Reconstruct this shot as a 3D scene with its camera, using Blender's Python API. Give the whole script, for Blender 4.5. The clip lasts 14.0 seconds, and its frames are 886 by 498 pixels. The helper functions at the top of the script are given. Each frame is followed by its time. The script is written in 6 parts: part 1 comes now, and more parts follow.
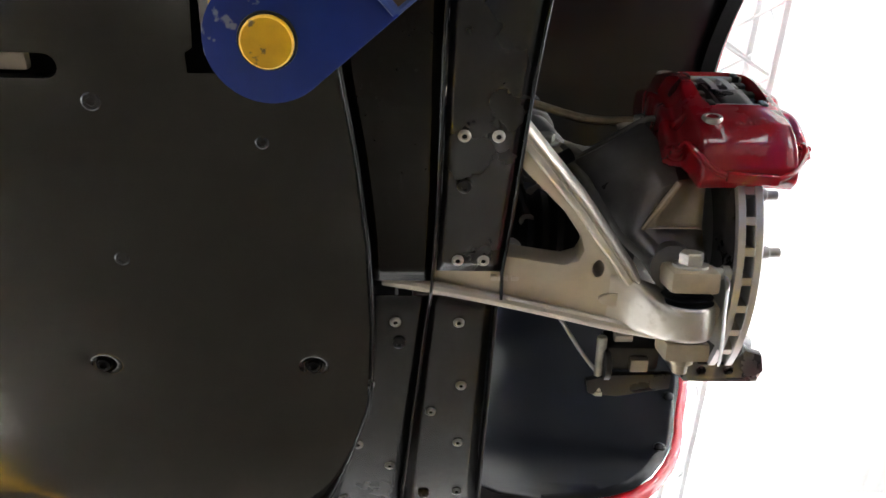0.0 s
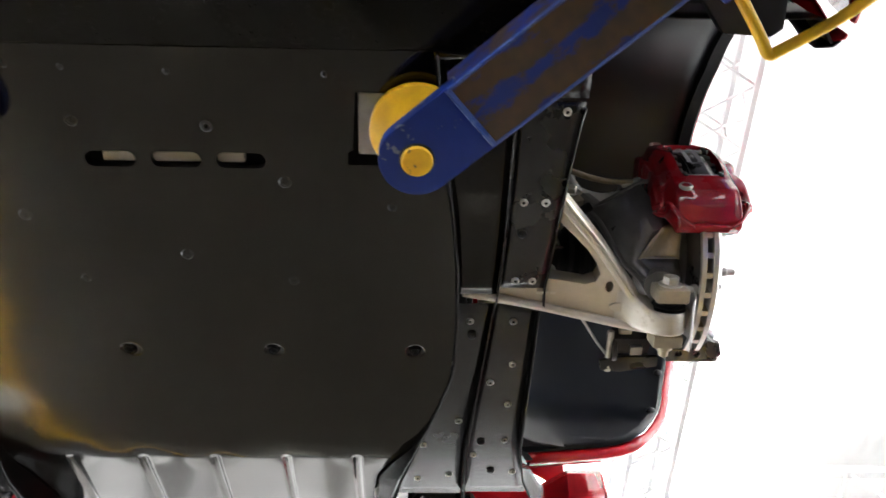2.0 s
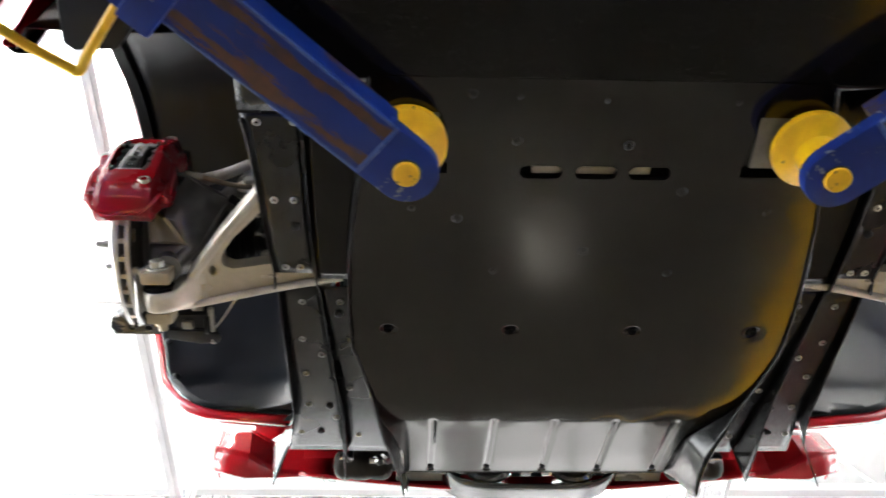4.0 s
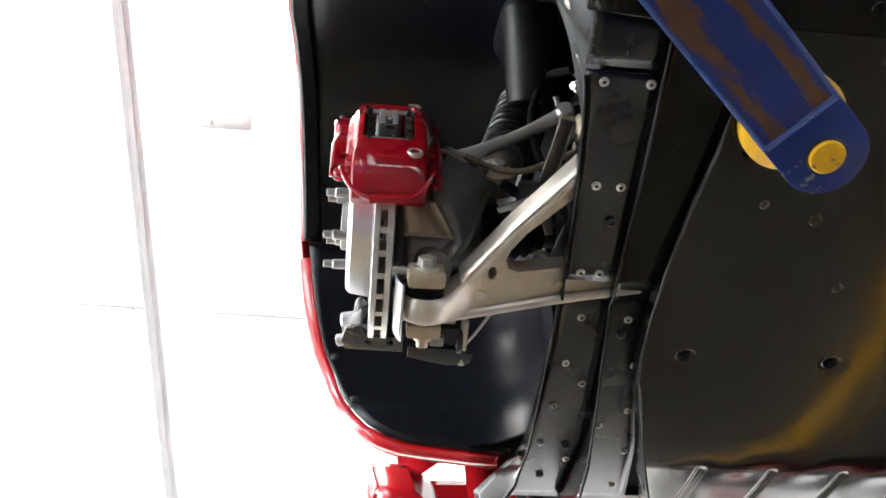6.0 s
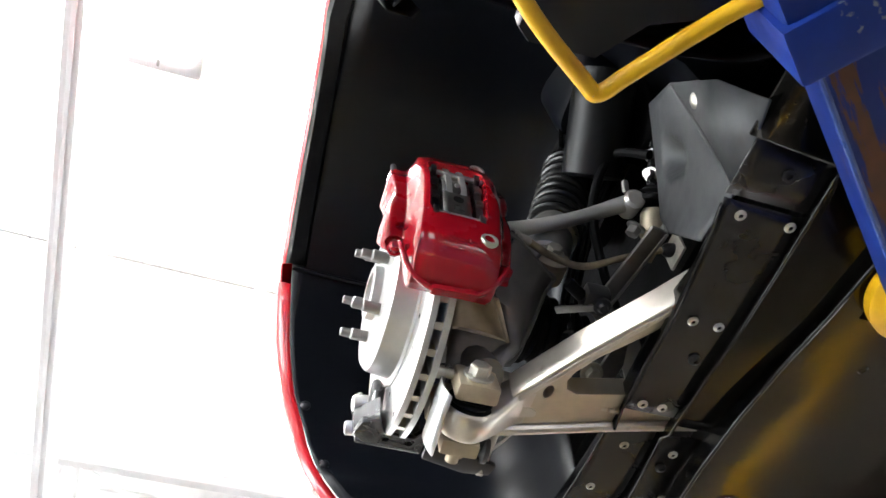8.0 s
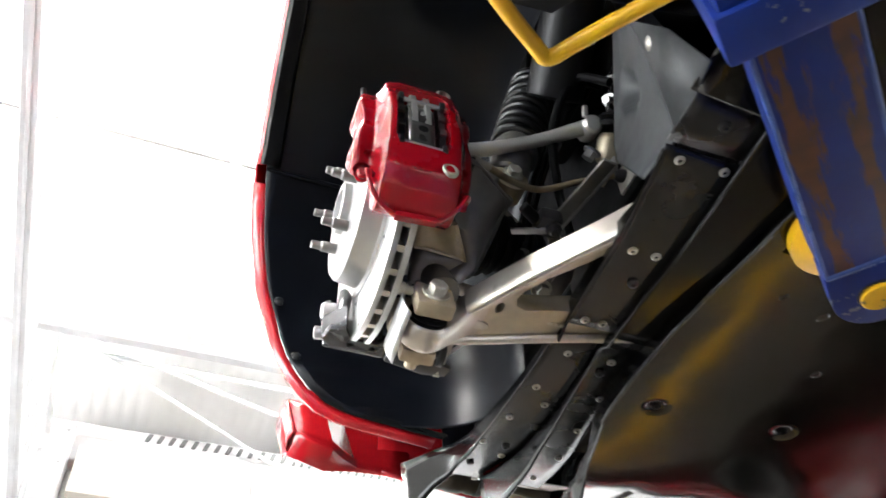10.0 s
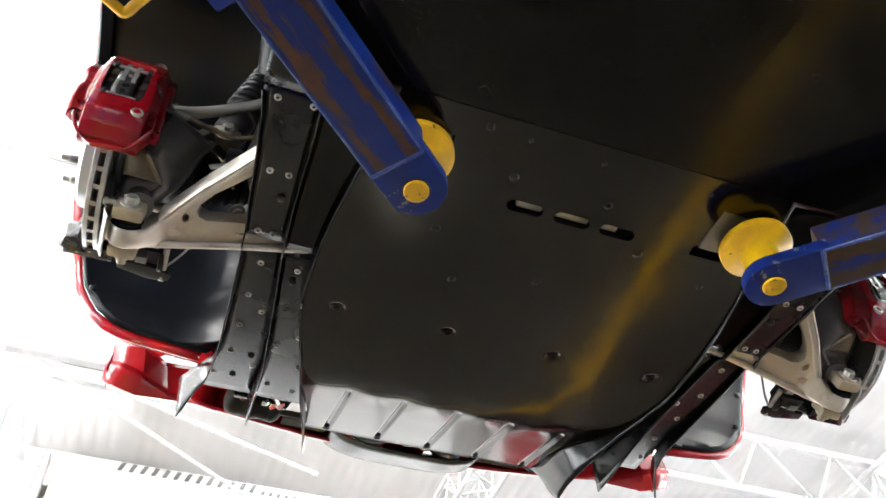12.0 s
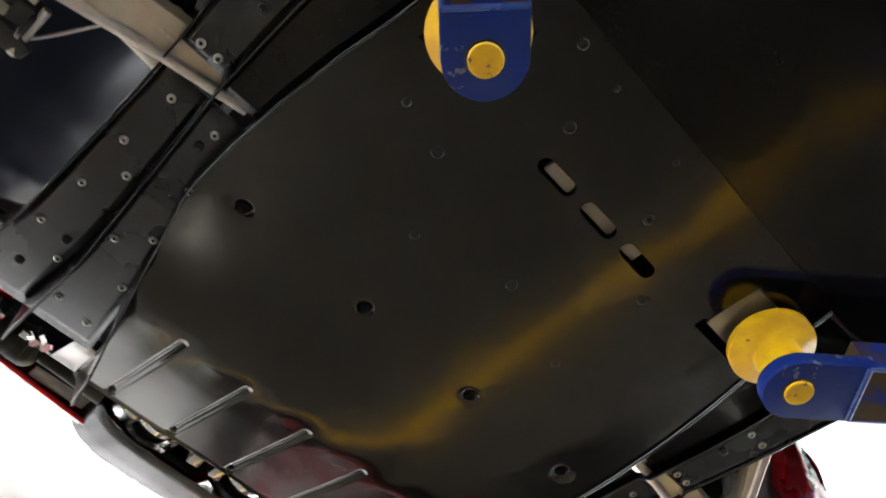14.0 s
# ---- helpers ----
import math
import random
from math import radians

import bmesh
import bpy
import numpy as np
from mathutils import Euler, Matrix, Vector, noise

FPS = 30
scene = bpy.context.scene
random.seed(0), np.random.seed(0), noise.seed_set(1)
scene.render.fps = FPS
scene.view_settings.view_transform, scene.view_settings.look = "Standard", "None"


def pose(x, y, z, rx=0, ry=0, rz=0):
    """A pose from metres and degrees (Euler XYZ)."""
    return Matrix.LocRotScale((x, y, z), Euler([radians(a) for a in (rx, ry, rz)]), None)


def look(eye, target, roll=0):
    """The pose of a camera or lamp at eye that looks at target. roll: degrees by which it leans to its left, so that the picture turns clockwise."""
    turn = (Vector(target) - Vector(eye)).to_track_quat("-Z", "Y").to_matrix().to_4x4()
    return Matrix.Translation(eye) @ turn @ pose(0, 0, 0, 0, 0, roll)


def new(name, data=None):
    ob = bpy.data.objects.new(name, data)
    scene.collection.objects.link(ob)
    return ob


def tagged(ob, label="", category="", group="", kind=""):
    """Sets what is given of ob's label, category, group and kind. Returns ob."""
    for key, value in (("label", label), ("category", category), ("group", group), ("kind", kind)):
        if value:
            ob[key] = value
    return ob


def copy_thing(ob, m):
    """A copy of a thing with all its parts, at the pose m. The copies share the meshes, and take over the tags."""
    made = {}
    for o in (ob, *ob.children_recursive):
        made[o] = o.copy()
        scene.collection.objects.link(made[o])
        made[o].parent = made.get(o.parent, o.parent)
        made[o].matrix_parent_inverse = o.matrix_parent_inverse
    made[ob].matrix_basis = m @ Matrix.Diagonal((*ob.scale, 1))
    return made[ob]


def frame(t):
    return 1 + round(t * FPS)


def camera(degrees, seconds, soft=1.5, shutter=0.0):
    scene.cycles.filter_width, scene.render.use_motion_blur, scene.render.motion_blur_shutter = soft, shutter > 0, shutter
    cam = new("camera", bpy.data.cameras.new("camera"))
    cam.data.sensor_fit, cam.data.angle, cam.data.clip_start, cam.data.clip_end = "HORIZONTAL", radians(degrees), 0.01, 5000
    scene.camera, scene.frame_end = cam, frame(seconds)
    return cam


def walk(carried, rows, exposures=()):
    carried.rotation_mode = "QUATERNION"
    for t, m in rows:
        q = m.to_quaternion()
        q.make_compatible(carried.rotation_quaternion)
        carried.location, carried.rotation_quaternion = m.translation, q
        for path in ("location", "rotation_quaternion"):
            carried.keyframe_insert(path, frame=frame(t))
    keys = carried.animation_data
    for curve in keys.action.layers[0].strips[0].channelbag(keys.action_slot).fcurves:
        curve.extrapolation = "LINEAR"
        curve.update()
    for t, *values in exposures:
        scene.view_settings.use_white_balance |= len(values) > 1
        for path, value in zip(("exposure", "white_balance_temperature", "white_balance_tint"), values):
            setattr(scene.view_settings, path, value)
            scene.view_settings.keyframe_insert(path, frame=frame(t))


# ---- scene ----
cam = camera(54.9, 14.0, shutter=0.4)
PATH = [
    (0, (0.442, -0.556, 1.16), (0.506, 0.41, 2.91), -2.6),
    (0.5, (0.456, -0.556, 1.154), (0.517, 0.394, 2.913), -2.4),
    (1, (0.435, -0.636, 1.045), (0.497, 0.318, 2.802), -2.6),
    (1.5, (0.403, -0.723, 0.92), (0.473, 0.266, 2.656), -2.9),
    (2, (0.327, -0.818, 0.82), (0.4, 0.187, 2.547), -2.9),
    (2.5, (0.219, -0.89, 0.769), (0.294, 0.151, 2.475), -3.0),
    (3, (0.071, -0.923, 0.739), (0.136, 0.14, 2.432), -2.4),
    (3.5, (-0.104, -0.942, 0.712), (-0.032, 0.133, 2.397), -2.6),
    (4, (-0.292, -0.963, 0.685), (-0.22, 0.123, 2.363), -2.5),
    (4.2, (-0.37, -0.971, 0.693), (-0.299, 0.121, 2.367), -2.5),
    (6.3, (-0.826, -0.733, 1.001), (-0.615, 0.298, 2.701), -4.8),
    (6.5, (-0.838, -0.733, 1.032), (-0.592, 0.287, 2.734), -4.4),
    (7, (-0.893, -0.723, 1.08), (-0.573, 0.272, 2.785), -4.3),
    (7.2, (-0.917, -0.722, 1.104), (-0.58, 0.274, 2.805), -4.3),
    (9.3, (-1.028, -0.789, 1.239), (-0.517, 0.435, 2.736), -3.7),
    (9.5, (-1.023, -0.794, 1.231), (-0.502, 0.453, 2.706), -3.6),
    (10, (-1.004, -0.838, 1.163), (-0.478, 0.423, 2.624), -3.6),
    (10.5, (-0.926, -0.906, 1.026), (-0.393, 0.356, 2.484), -3.9),
    (11, (-0.796, -0.996, 0.892), (-0.276, 0.236, 2.38), -4.0),
    (11.5, (-0.672, -1.139, 0.785), (-0.166, 0.075, 2.292), -3.8),
    (12, (-0.548, -1.096, 0.724), (-0.079, 0.085, 2.269), -3.0),
    (12.5, (-0.532, -0.937, 0.732), (0.015, 0.139, 2.327), -3.7),
    (13, (-0.547, -0.797, 0.807), (0.128, 0.116, 2.454), -3.9),
    (13.5, (-0.568, -0.647, 0.864), (0.161, 0.145, 2.55), -4.6),
    (14, (-0.57, -0.516, 0.91), (0.229, 0.125, 2.627), -4.5),
]
walk(cam, [(t, look(eye, target, roll)) for t, eye, target, roll in PATH])

from mathutils import geometry

# ---- light and exposure ----
scene.view_settings.exposure = 0.42
LAMP = 230.0
UPLIGHT = 680.0
WESTLIGHT = 12.0
EASTLIGHT = 5.0
DOORLIGHT = 1.7
SOUTHLIGHT = 4.0
world = bpy.data.worlds.new("hall")
scene.world = world
world.use_nodes = True
world.node_tree.nodes["Background"].inputs["Color"].default_value = (0.9, 0.95, 1.0, 1)
world.node_tree.nodes["Background"].inputs["Strength"].default_value = 0.3


# ---- materials ----
def material(name, base, rough=0.5, metal=0.0, grain=60.0, stain=4.0, vary=0.25, bump=0.05, rough_vary=0.12, coat=0.0, second=None, spec=0.5, wave=0.0, tint=(1, 1, 1)):
    m = bpy.data.materials.new(name)
    m.use_nodes = True
    nt = m.node_tree
    n, l = nt.nodes, nt.links
    b = n["Principled BSDF"]
    b.inputs["Metallic"].default_value = metal
    b.inputs["Coat Weight"].default_value = coat
    b.inputs["Coat Roughness"].default_value = 0.04
    b.inputs["Specular IOR Level"].default_value = spec
    b.inputs["Specular Tint"].default_value = (*tint, 1)
    co = n.new("ShaderNodeTexCoord")
    big = n.new("ShaderNodeTexNoise")
    big.inputs["Scale"].default_value, big.inputs["Detail"].default_value, big.inputs["Roughness"].default_value = stain, 6, 0.6
    fine = n.new("ShaderNodeTexNoise")
    fine.inputs["Scale"].default_value, fine.inputs["Detail"].default_value = grain, 5
    l.new(co.outputs["Object"], big.inputs["Vector"])
    l.new(co.outputs["Object"], fine.inputs["Vector"])
    mix = n.new("ShaderNodeMix")
    mix.data_type = "RGBA"
    other = second or tuple(max(0.0, c * (1 - vary)) for c in base)
    mix.inputs["A"].default_value, mix.inputs["B"].default_value = (*base, 1), (*other, 1)
    ramp = n.new("ShaderNodeMapRange")
    ramp.inputs["From Min"].default_value, ramp.inputs["From Max"].default_value = 0.38, 0.66
    l.new(big.outputs["Fac"], ramp.inputs["Value"])
    l.new(ramp.outputs["Result"], mix.inputs["Factor"])
    l.new(mix.outputs["Result"], b.inputs["Base Color"])
    rr = n.new("ShaderNodeMapRange")
    rr.inputs["From Min"].default_value, rr.inputs["From Max"].default_value = 0.3, 0.7
    rr.inputs["To Min"].default_value, rr.inputs["To Max"].default_value = max(0.02, rough - rough_vary), min(1, rough + rough_vary)
    l.new(big.outputs["Fac"], rr.inputs["Value"])
    l.new(rr.outputs["Result"], b.inputs["Roughness"])
    if bump:
        bp = n.new("ShaderNodeBump")
        bp.inputs["Strength"].default_value, bp.inputs["Distance"].default_value = bump, 0.002
        l.new(fine.outputs["Fac"], bp.inputs["Height"])
        l.new(bp.outputs["Normal"], b.inputs["Normal"])
    if wave:
        slow = n.new("ShaderNodeTexNoise")
        slow.inputs["Scale"].default_value, slow.inputs["Detail"].default_value = 3.2, 2
        l.new(co.outputs["Object"], slow.inputs["Vector"])
        w = n.new("ShaderNodeBump")
        w.inputs["Strength"].default_value, w.inputs["Distance"].default_value = 1.0, wave
        l.new(slow.outputs["Fac"], w.inputs["Height"])
        l.new(bp.outputs["Normal"], w.inputs["Normal"])
        l.new(w.outputs["Normal"], b.inputs["Normal"])
    return m


def emitter(name, colour, strength):
    m = bpy.data.materials.new(name)
    m.use_nodes = True
    b = m.node_tree.nodes["Principled BSDF"]
    b.inputs["Base Color"].default_value = (0.8, 0.8, 0.8, 1)
    b.inputs["Emission Color"].default_value = (*colour, 1)
    b.inputs["Emission Strength"].default_value = strength
    return m


def worn_blue(name, low, high, dark, rusty, along=5):
    """Blue lift paint, with long rusty scrapes along the arm and chipped spots."""
    m = material(name, (0.004, 0.025, 0.20), 0.42, 0, 90, 5, 0.3, 0.12, 0.06, 0.0, None, 0.3)
    nt = m.node_tree
    n, l = nt.nodes, nt.links
    b = n["Principled BSDF"]
    old = b.inputs["Base Color"].links[0].from_socket
    co = n.new("ShaderNodeTexCoord")
    mp = n.new("ShaderNodeMapping")
    mp.inputs["Scale"].default_value = (along, 34, 20)
    no = n.new("ShaderNodeTexNoise")
    no.inputs["Scale"].default_value, no.inputs["Detail"].default_value, no.inputs["Roughness"].default_value = 1.0, 9, 0.72
    l.new(co.outputs["Object"], mp.inputs["Vector"])
    l.new(mp.outputs["Vector"], no.inputs["Vector"])
    sep = n.new("ShaderNodeSeparateXYZ")
    l.new(co.outputs["Object"], sep.inputs["Vector"])
    last = sep.outputs["Y"]
    for op, v in (("ABSOLUTE", 0), ("SUBTRACT", 0.027), ("ABSOLUTE", 0), ("MULTIPLY", -11.0)):
        q = n.new("ShaderNodeMath")
        q.operation = op
        l.new(last, q.inputs[0])
        q.inputs[1].default_value = v
        last = q.outputs[0]
    both = n.new("ShaderNodeMath")
    both.operation = "ADD"
    l.new(last, both.inputs[0])
    l.new(no.outputs["Fac"], both.inputs[1])
    r1 = n.new("ShaderNodeMapRange")
    r1.inputs["From Min"].default_value, r1.inputs["From Max"].default_value = low, high
    l.new(both.outputs[0], r1.inputs["Value"])
    rust = n.new("ShaderNodeMix")
    rust.data_type = "RGBA"
    rust.inputs["A"].default_value, rust.inputs["B"].default_value = (*dark, 1), (*rusty, 1)
    fine = n.new("ShaderNodeTexNoise")
    fine.inputs["Scale"].default_value = 45
    l.new(co.outputs["Object"], fine.inputs["Vector"])
    l.new(fine.outputs["Fac"], rust.inputs["Factor"])
    mix = n.new("ShaderNodeMix")
    mix.data_type = "RGBA"
    l.new(r1.outputs["Result"], mix.inputs["Factor"])
    l.new(old, mix.inputs["A"])
    l.new(rust.outputs["Result"], mix.inputs["B"])
    l.new(mix.outputs["Result"], b.inputs["Base Color"])
    return m


M_TRAY = material("black_undertray_plastic", (0.0034, 0.0030, 0.0024), 0.105, 0, 140, 3.0, 0.35, 0.010, 0.02, spec=0.48, wave=0.004, tint=(1.0, 0.95, 0.84))
# copy of M_TRAY with the dimmer reflections at the front put into it
M_FTRAY = material("dimmed_black_undertray", (0.003, 0.003, 0.0028), 0.14, 0, 140, 3.0, 0.35, 0.006, 0.03, 0.0, None, 0.20, 0.004, (1.0, 0.95, 0.84))
M_PLATE = material("black_side_plate", (0.005, 0.005, 0.005), 0.27, 0, 160, 5.0, 0.1, 0.0, 0.01, 0.0, None, 0.52)
M_BLADE = material("black_blade", (0.002, 0.002, 0.002), 0.20, 0, 160, 6.0, 0.3, 0.01, 0.04, 0.0, None, 0.36)
M_LINER = material("dark_liner_plastic", (0.004, 0.005, 0.008), 0.32, 0, 120, 4.0, 0.3, 0.05, 0.05, 0.0, None, 0.27)
M_SHEET = material("dark_grey_sheet_metal", (0.05, 0.054, 0.058), 0.55, 0.1, 60, 9.0, 0.45, 0.06)
M_RED = material("red_body_paint", (0.56, 0.010, 0.018), 0.22, 0, 200, 3.0, 0.1, 0.0, 0.05, 1.0, None, 0.4)
M_CAL = material("red_caliper_paint", (0.31, 0.003, 0.010), 0.26, 0, 120, 14, 0.15, 0.0, 0.04, 0.9, None, 0.15)
M_CAST = material("cast_aluminium", (0.70, 0.65, 0.57), 0.38, 0.80, 220, 12, 0.22, 0.07, 0.08)
M_WEB = material("raw_cast_web", (0.62, 0.55, 0.43), 0.42, 0.55, 220, 12, 0.25, 0.08, 0.08)
M_TAN = material("tan_casting", (0.56, 0.48, 0.35), 0.40, 0.45, 220, 14, 0.35, 0.12, 0.08)
M_MACH = material("machined_metal", (0.64, 0.64, 0.63), 0.36, 0.8, 160, 18, 0.15, 0.03, 0.05)
M_ZINC = material("zinc_fastener", (0.56, 0.54, 0.48), 0.40, 0.7, 200, 40, 0.3, 0.05)
M_PALE = material("pale_beige_plate", (0.46, 0.41, 0.34), 0.5, 0.35, 120, 12, 0.2, 0.05)
M_DARKMET = material("grey_casting", (0.20, 0.19, 0.18), 0.36, 0.65, 170, 12, 0.35, 0.10)
M_BLACK = material("black_rubber", (0.003, 0.003, 0.0035), 0.6, 0, 150, 20, 0.3, 0.1, 0.1, 0.0, None, 0.12)
M_CANISTER = material("dark_grey_canister", (0.007, 0.0075, 0.0085), 0.40, 0, 150, 10, 0.2, 0.02, 0.05, 0.0, None, 0.25)
M_COIL = material("black_spring_paint", (0.003, 0.003, 0.0035), 0.34, 0, 150, 20, 0.3, 0.02, 0.05)
M_BLACKMET = material("black_coated_steel", (0.02, 0.02, 0.022), 0.35, 0.2, 120, 14, 0.3, 0.08)
M_STEEL = material("grey_steel_clip", (0.33, 0.32, 0.31), 0.38, 0.85, 150, 20, 0.3, 0.06)
M_CLIP = material("dark_spring_steel", (0.085, 0.082, 0.078), 0.32, 0.6, 150, 20, 0.3, 0.05)
M_BRKT = material("dark_glossy_bracket", (0.13, 0.13, 0.135), 0.22, 0.7, 120, 14, 0.3, 0.06)
M_FORGED = material("bright_forged_arm", (0.56, 0.55, 0.53), 0.36, 0.55, 200, 14, 0.15, 0.06)
M_YELLOW = material("yellow_lift_paint", (0.88, 0.53, 0.008), 0.36, 0, 80, 24, 0.25, 0.10, 0.1, second=(0.70, 0.38, 0.008))
M_BLUE = worn_blue("worn_blue_paint", 0.375, 0.425, (0.030, 0.024, 0.022), (0.13, 0.048, 0.016))
M_BLUER = worn_blue("heavily_worn_blue_paint", 0.26, 0.36, (0.018, 0.020, 0.018), (0.085, 0.045, 0.016), 17)
# lighter blue: the light caught by the arm's edges put into the colour
M_EDGE = material("lit_blue_edge", (0.035, 0.075, 0.27), 0.3, 0, 90, 12, 0.4, 0.1)
M_BLUE2 = material("blue_lift_paint", (0.004, 0.025, 0.20), 0.42, 0, 90, 6, 0.35, 0.1, 0.06, 0.0, None, 0.3)


def chip(m, colour, scale, low, high):
    """Small worn chips where a fine noise peaks inside a coarse one."""
    nt = m.node_tree
    n, l = nt.nodes, nt.links
    b = n["Principled BSDF"]
    old = b.inputs["Base Color"].links[0].from_socket
    co = n.new("ShaderNodeTexCoord")
    fine, slow = n.new("ShaderNodeTexNoise"), n.new("ShaderNodeTexNoise")
    fine.inputs["Scale"].default_value, fine.inputs["Detail"].default_value = scale, 4
    slow.inputs["Scale"].default_value = scale * 0.13
    for q in (fine, slow):
        l.new(co.outputs["Object"], q.inputs["Vector"])
    mul = n.new("ShaderNodeMath")
    mul.operation = "MULTIPLY"
    l.new(fine.outputs["Fac"], mul.inputs[0])
    l.new(slow.outputs["Fac"], mul.inputs[1])
    r = n.new("ShaderNodeMapRange")
    r.inputs["From Min"].default_value, r.inputs["From Max"].default_value = low, high
    l.new(mul.outputs[0], r.inputs["Value"])
    mix = n.new("ShaderNodeMix")
    mix.data_type = "RGBA"
    mix.inputs["B"].default_value = (*colour, 1)
    l.new(r.outputs["Result"], mix.inputs["Factor"])
    l.new(old, mix.inputs["A"])
    l.new(mix.outputs["Result"], b.inputs["Base Color"])


def dust(m, colour, most):
    """A thin veil of dust and fine scratches over a dark surface."""
    nt = m.node_tree
    n, l = nt.nodes, nt.links
    b = n["Principled BSDF"]
    old = b.inputs["Base Color"].links[0].from_socket
    co = n.new("ShaderNodeTexCoord")
    mp = n.new("ShaderNodeMapping")
    mp.inputs["Scale"].default_value = (30, 4, 30)
    mp.inputs["Rotation"].default_value = (0, 0, 0.35)
    streak, cloud, speck = (n.new("ShaderNodeTexNoise") for _ in range(3))
    streak.inputs["Scale"].default_value, streak.inputs["Detail"].default_value = 4.0, 8
    cloud.inputs["Scale"].default_value, cloud.inputs["Detail"].default_value = 2.6, 5
    speck.inputs["Scale"].default_value, speck.inputs["Detail"].default_value = 320.0, 2
    l.new(co.outputs["Object"], mp.inputs["Vector"])
    l.new(mp.outputs["Vector"], streak.inputs["Vector"])
    l.new(co.outputs["Object"], cloud.inputs["Vector"])
    l.new(co.outputs["Object"], speck.inputs["Vector"])
    last = None
    for tex, lo, hi in ((streak, 0.50, 0.72), (cloud, 0.40, 0.70), (speck, 0.55, 0.75)):
        r = n.new("ShaderNodeMapRange")
        r.inputs["From Min"].default_value, r.inputs["From Max"].default_value = lo, hi
        l.new(tex.outputs["Fac"], r.inputs["Value"])
        if last is None:
            last = r.outputs["Result"]
        else:
            q = n.new("ShaderNodeMath")
            q.operation = "ADD" if tex is speck else "MULTIPLY"
            l.new(last, q.inputs[0])
            l.new(r.outputs["Result"], q.inputs[1])
            last = q.outputs[0]
    q = n.new("ShaderNodeMath")
    q.operation, q.use_clamp = "MULTIPLY", True
    l.new(last, q.inputs[0])
    q.inputs[1].default_value = most
    mix = n.new("ShaderNodeMix")
    mix.data_type = "RGBA"
    mix.inputs["B"].default_value = (*colour, 1)
    l.new(q.outputs[0], mix.inputs["Factor"])
    l.new(old, mix.inputs["A"])
    l.new(mix.outputs["Result"], b.inputs["Base Color"])


dust(M_TRAY, (0.06, 0.054, 0.044), 0.055)
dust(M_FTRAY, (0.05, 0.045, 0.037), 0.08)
chip(M_BLUE2, (0.16, 0.17, 0.20), 90, 0.37, 0.41)
chip(M_YELLOW, (0.20, 0.13, 0.04), 130, 0.40, 0.44)
chip(M_CAST, (0.46, 0.41, 0.33), 90, 0.33, 0.45)
M_MUFF = material("heat_stained_steel", (0.026, 0.020, 0.012), 0.55, 0.3, 100, 22, 0.7, 0.12)
M_SHIELD = material("pale_aluminium_sheet", (0.86, 0.82, 0.80), 0.42, 0.15, 100, 9, 0.15, 0.03, 0.05)
M_BEZEL = material("dark_grey_bezel", (0.045, 0.043, 0.044), 0.24, 0.3, 120, 6, 0.15, 0.0, 0.03)
M_CHROME = material("bright_exhaust_steel", (0.75, 0.74, 0.72), 0.14, 1.0, 100, 20, 0.1, 0.0, 0.05)
M_HOSE = material("braided_hose", (0.34, 0.28, 0.19), 0.5, 0.3, 500, 30, 0.4, 0.3)
M_FLOOR = material("grey_epoxy_floor", (0.078, 0.073, 0.064), 0.12, 0, 90, 0.9, 0.25, 0.01, 0.02, 0.0, None, 0.22)
# darker copy of the floor for the zones beyond the lines
M_BAY = material("dark_floor_zone", (0.009, 0.0088, 0.0085), 0.07, 0, 90, 0.9, 0.25, 0.01, 0.02, 0.0, None, 0.25)
M_LINE = material("yellow_floor_paint", (0.85, 0.47, 0.012), 0.3, 0, 60, 6, 0.2, 0.02)
M_WALL = material("white_wall_panel", (0.80, 0.79, 0.77), 0.6, 0, 50, 1.2, 0.06, 0.02)
M_CEIL = material("white_roof_deck", (0.82, 0.82, 0.82), 0.6, 0, 50, 1.0, 0.06, 0.02)
M_GAP = material("grey_gap_shadow_filler", (0.16, 0.16, 0.16), 0.7, 0, 50, 3, 0.2, 0.02)
M_CREAM = material("cream_wall_panel", (0.72, 0.68, 0.60), 0.6, 0, 50, 2, 0.1, 0.02)
M_TRUSS = material("white_painted_steel", (0.57, 0.57, 0.575), 0.5, 0, 50, 3, 0.12, 0.02)
M_LAMP = emitter("lamp_diffuser", (1.0, 0.98, 0.95), LAMP)
# glowing panes of the added, unseen window bays, one strength per wall
M_DAY = emitter("added_west_pane", (0.93, 0.97, 1.0), WESTLIGHT)
M_DAYE = emitter("added_east_pane", (0.93, 0.97, 1.0), EASTLIGHT)
M_DAYS = emitter("added_south_pane", (0.93, 0.97, 1.0), SOUTHLIGHT)
M_BOARD = material("red_board_paint", (0.50, 0.012, 0.02), 0.4, 0, 80, 3, 0.15, 0.02)
M_DOORGREY = material("dark_grey_door_panel", (0.05, 0.05, 0.055), 0.45, 0, 60, 2, 0.2, 0.03)
# glow of the added doors, set for the ribbed panel's reflection
M_DOOR = emitter("door_daylight_pane", (0.95, 0.97, 1.0), DOORLIGHT)
# fill light for the roof deck, added on top of the lamps
M_UP = emitter("roof_fill_panel", (1.0, 0.98, 0.95), UPLIGHT)


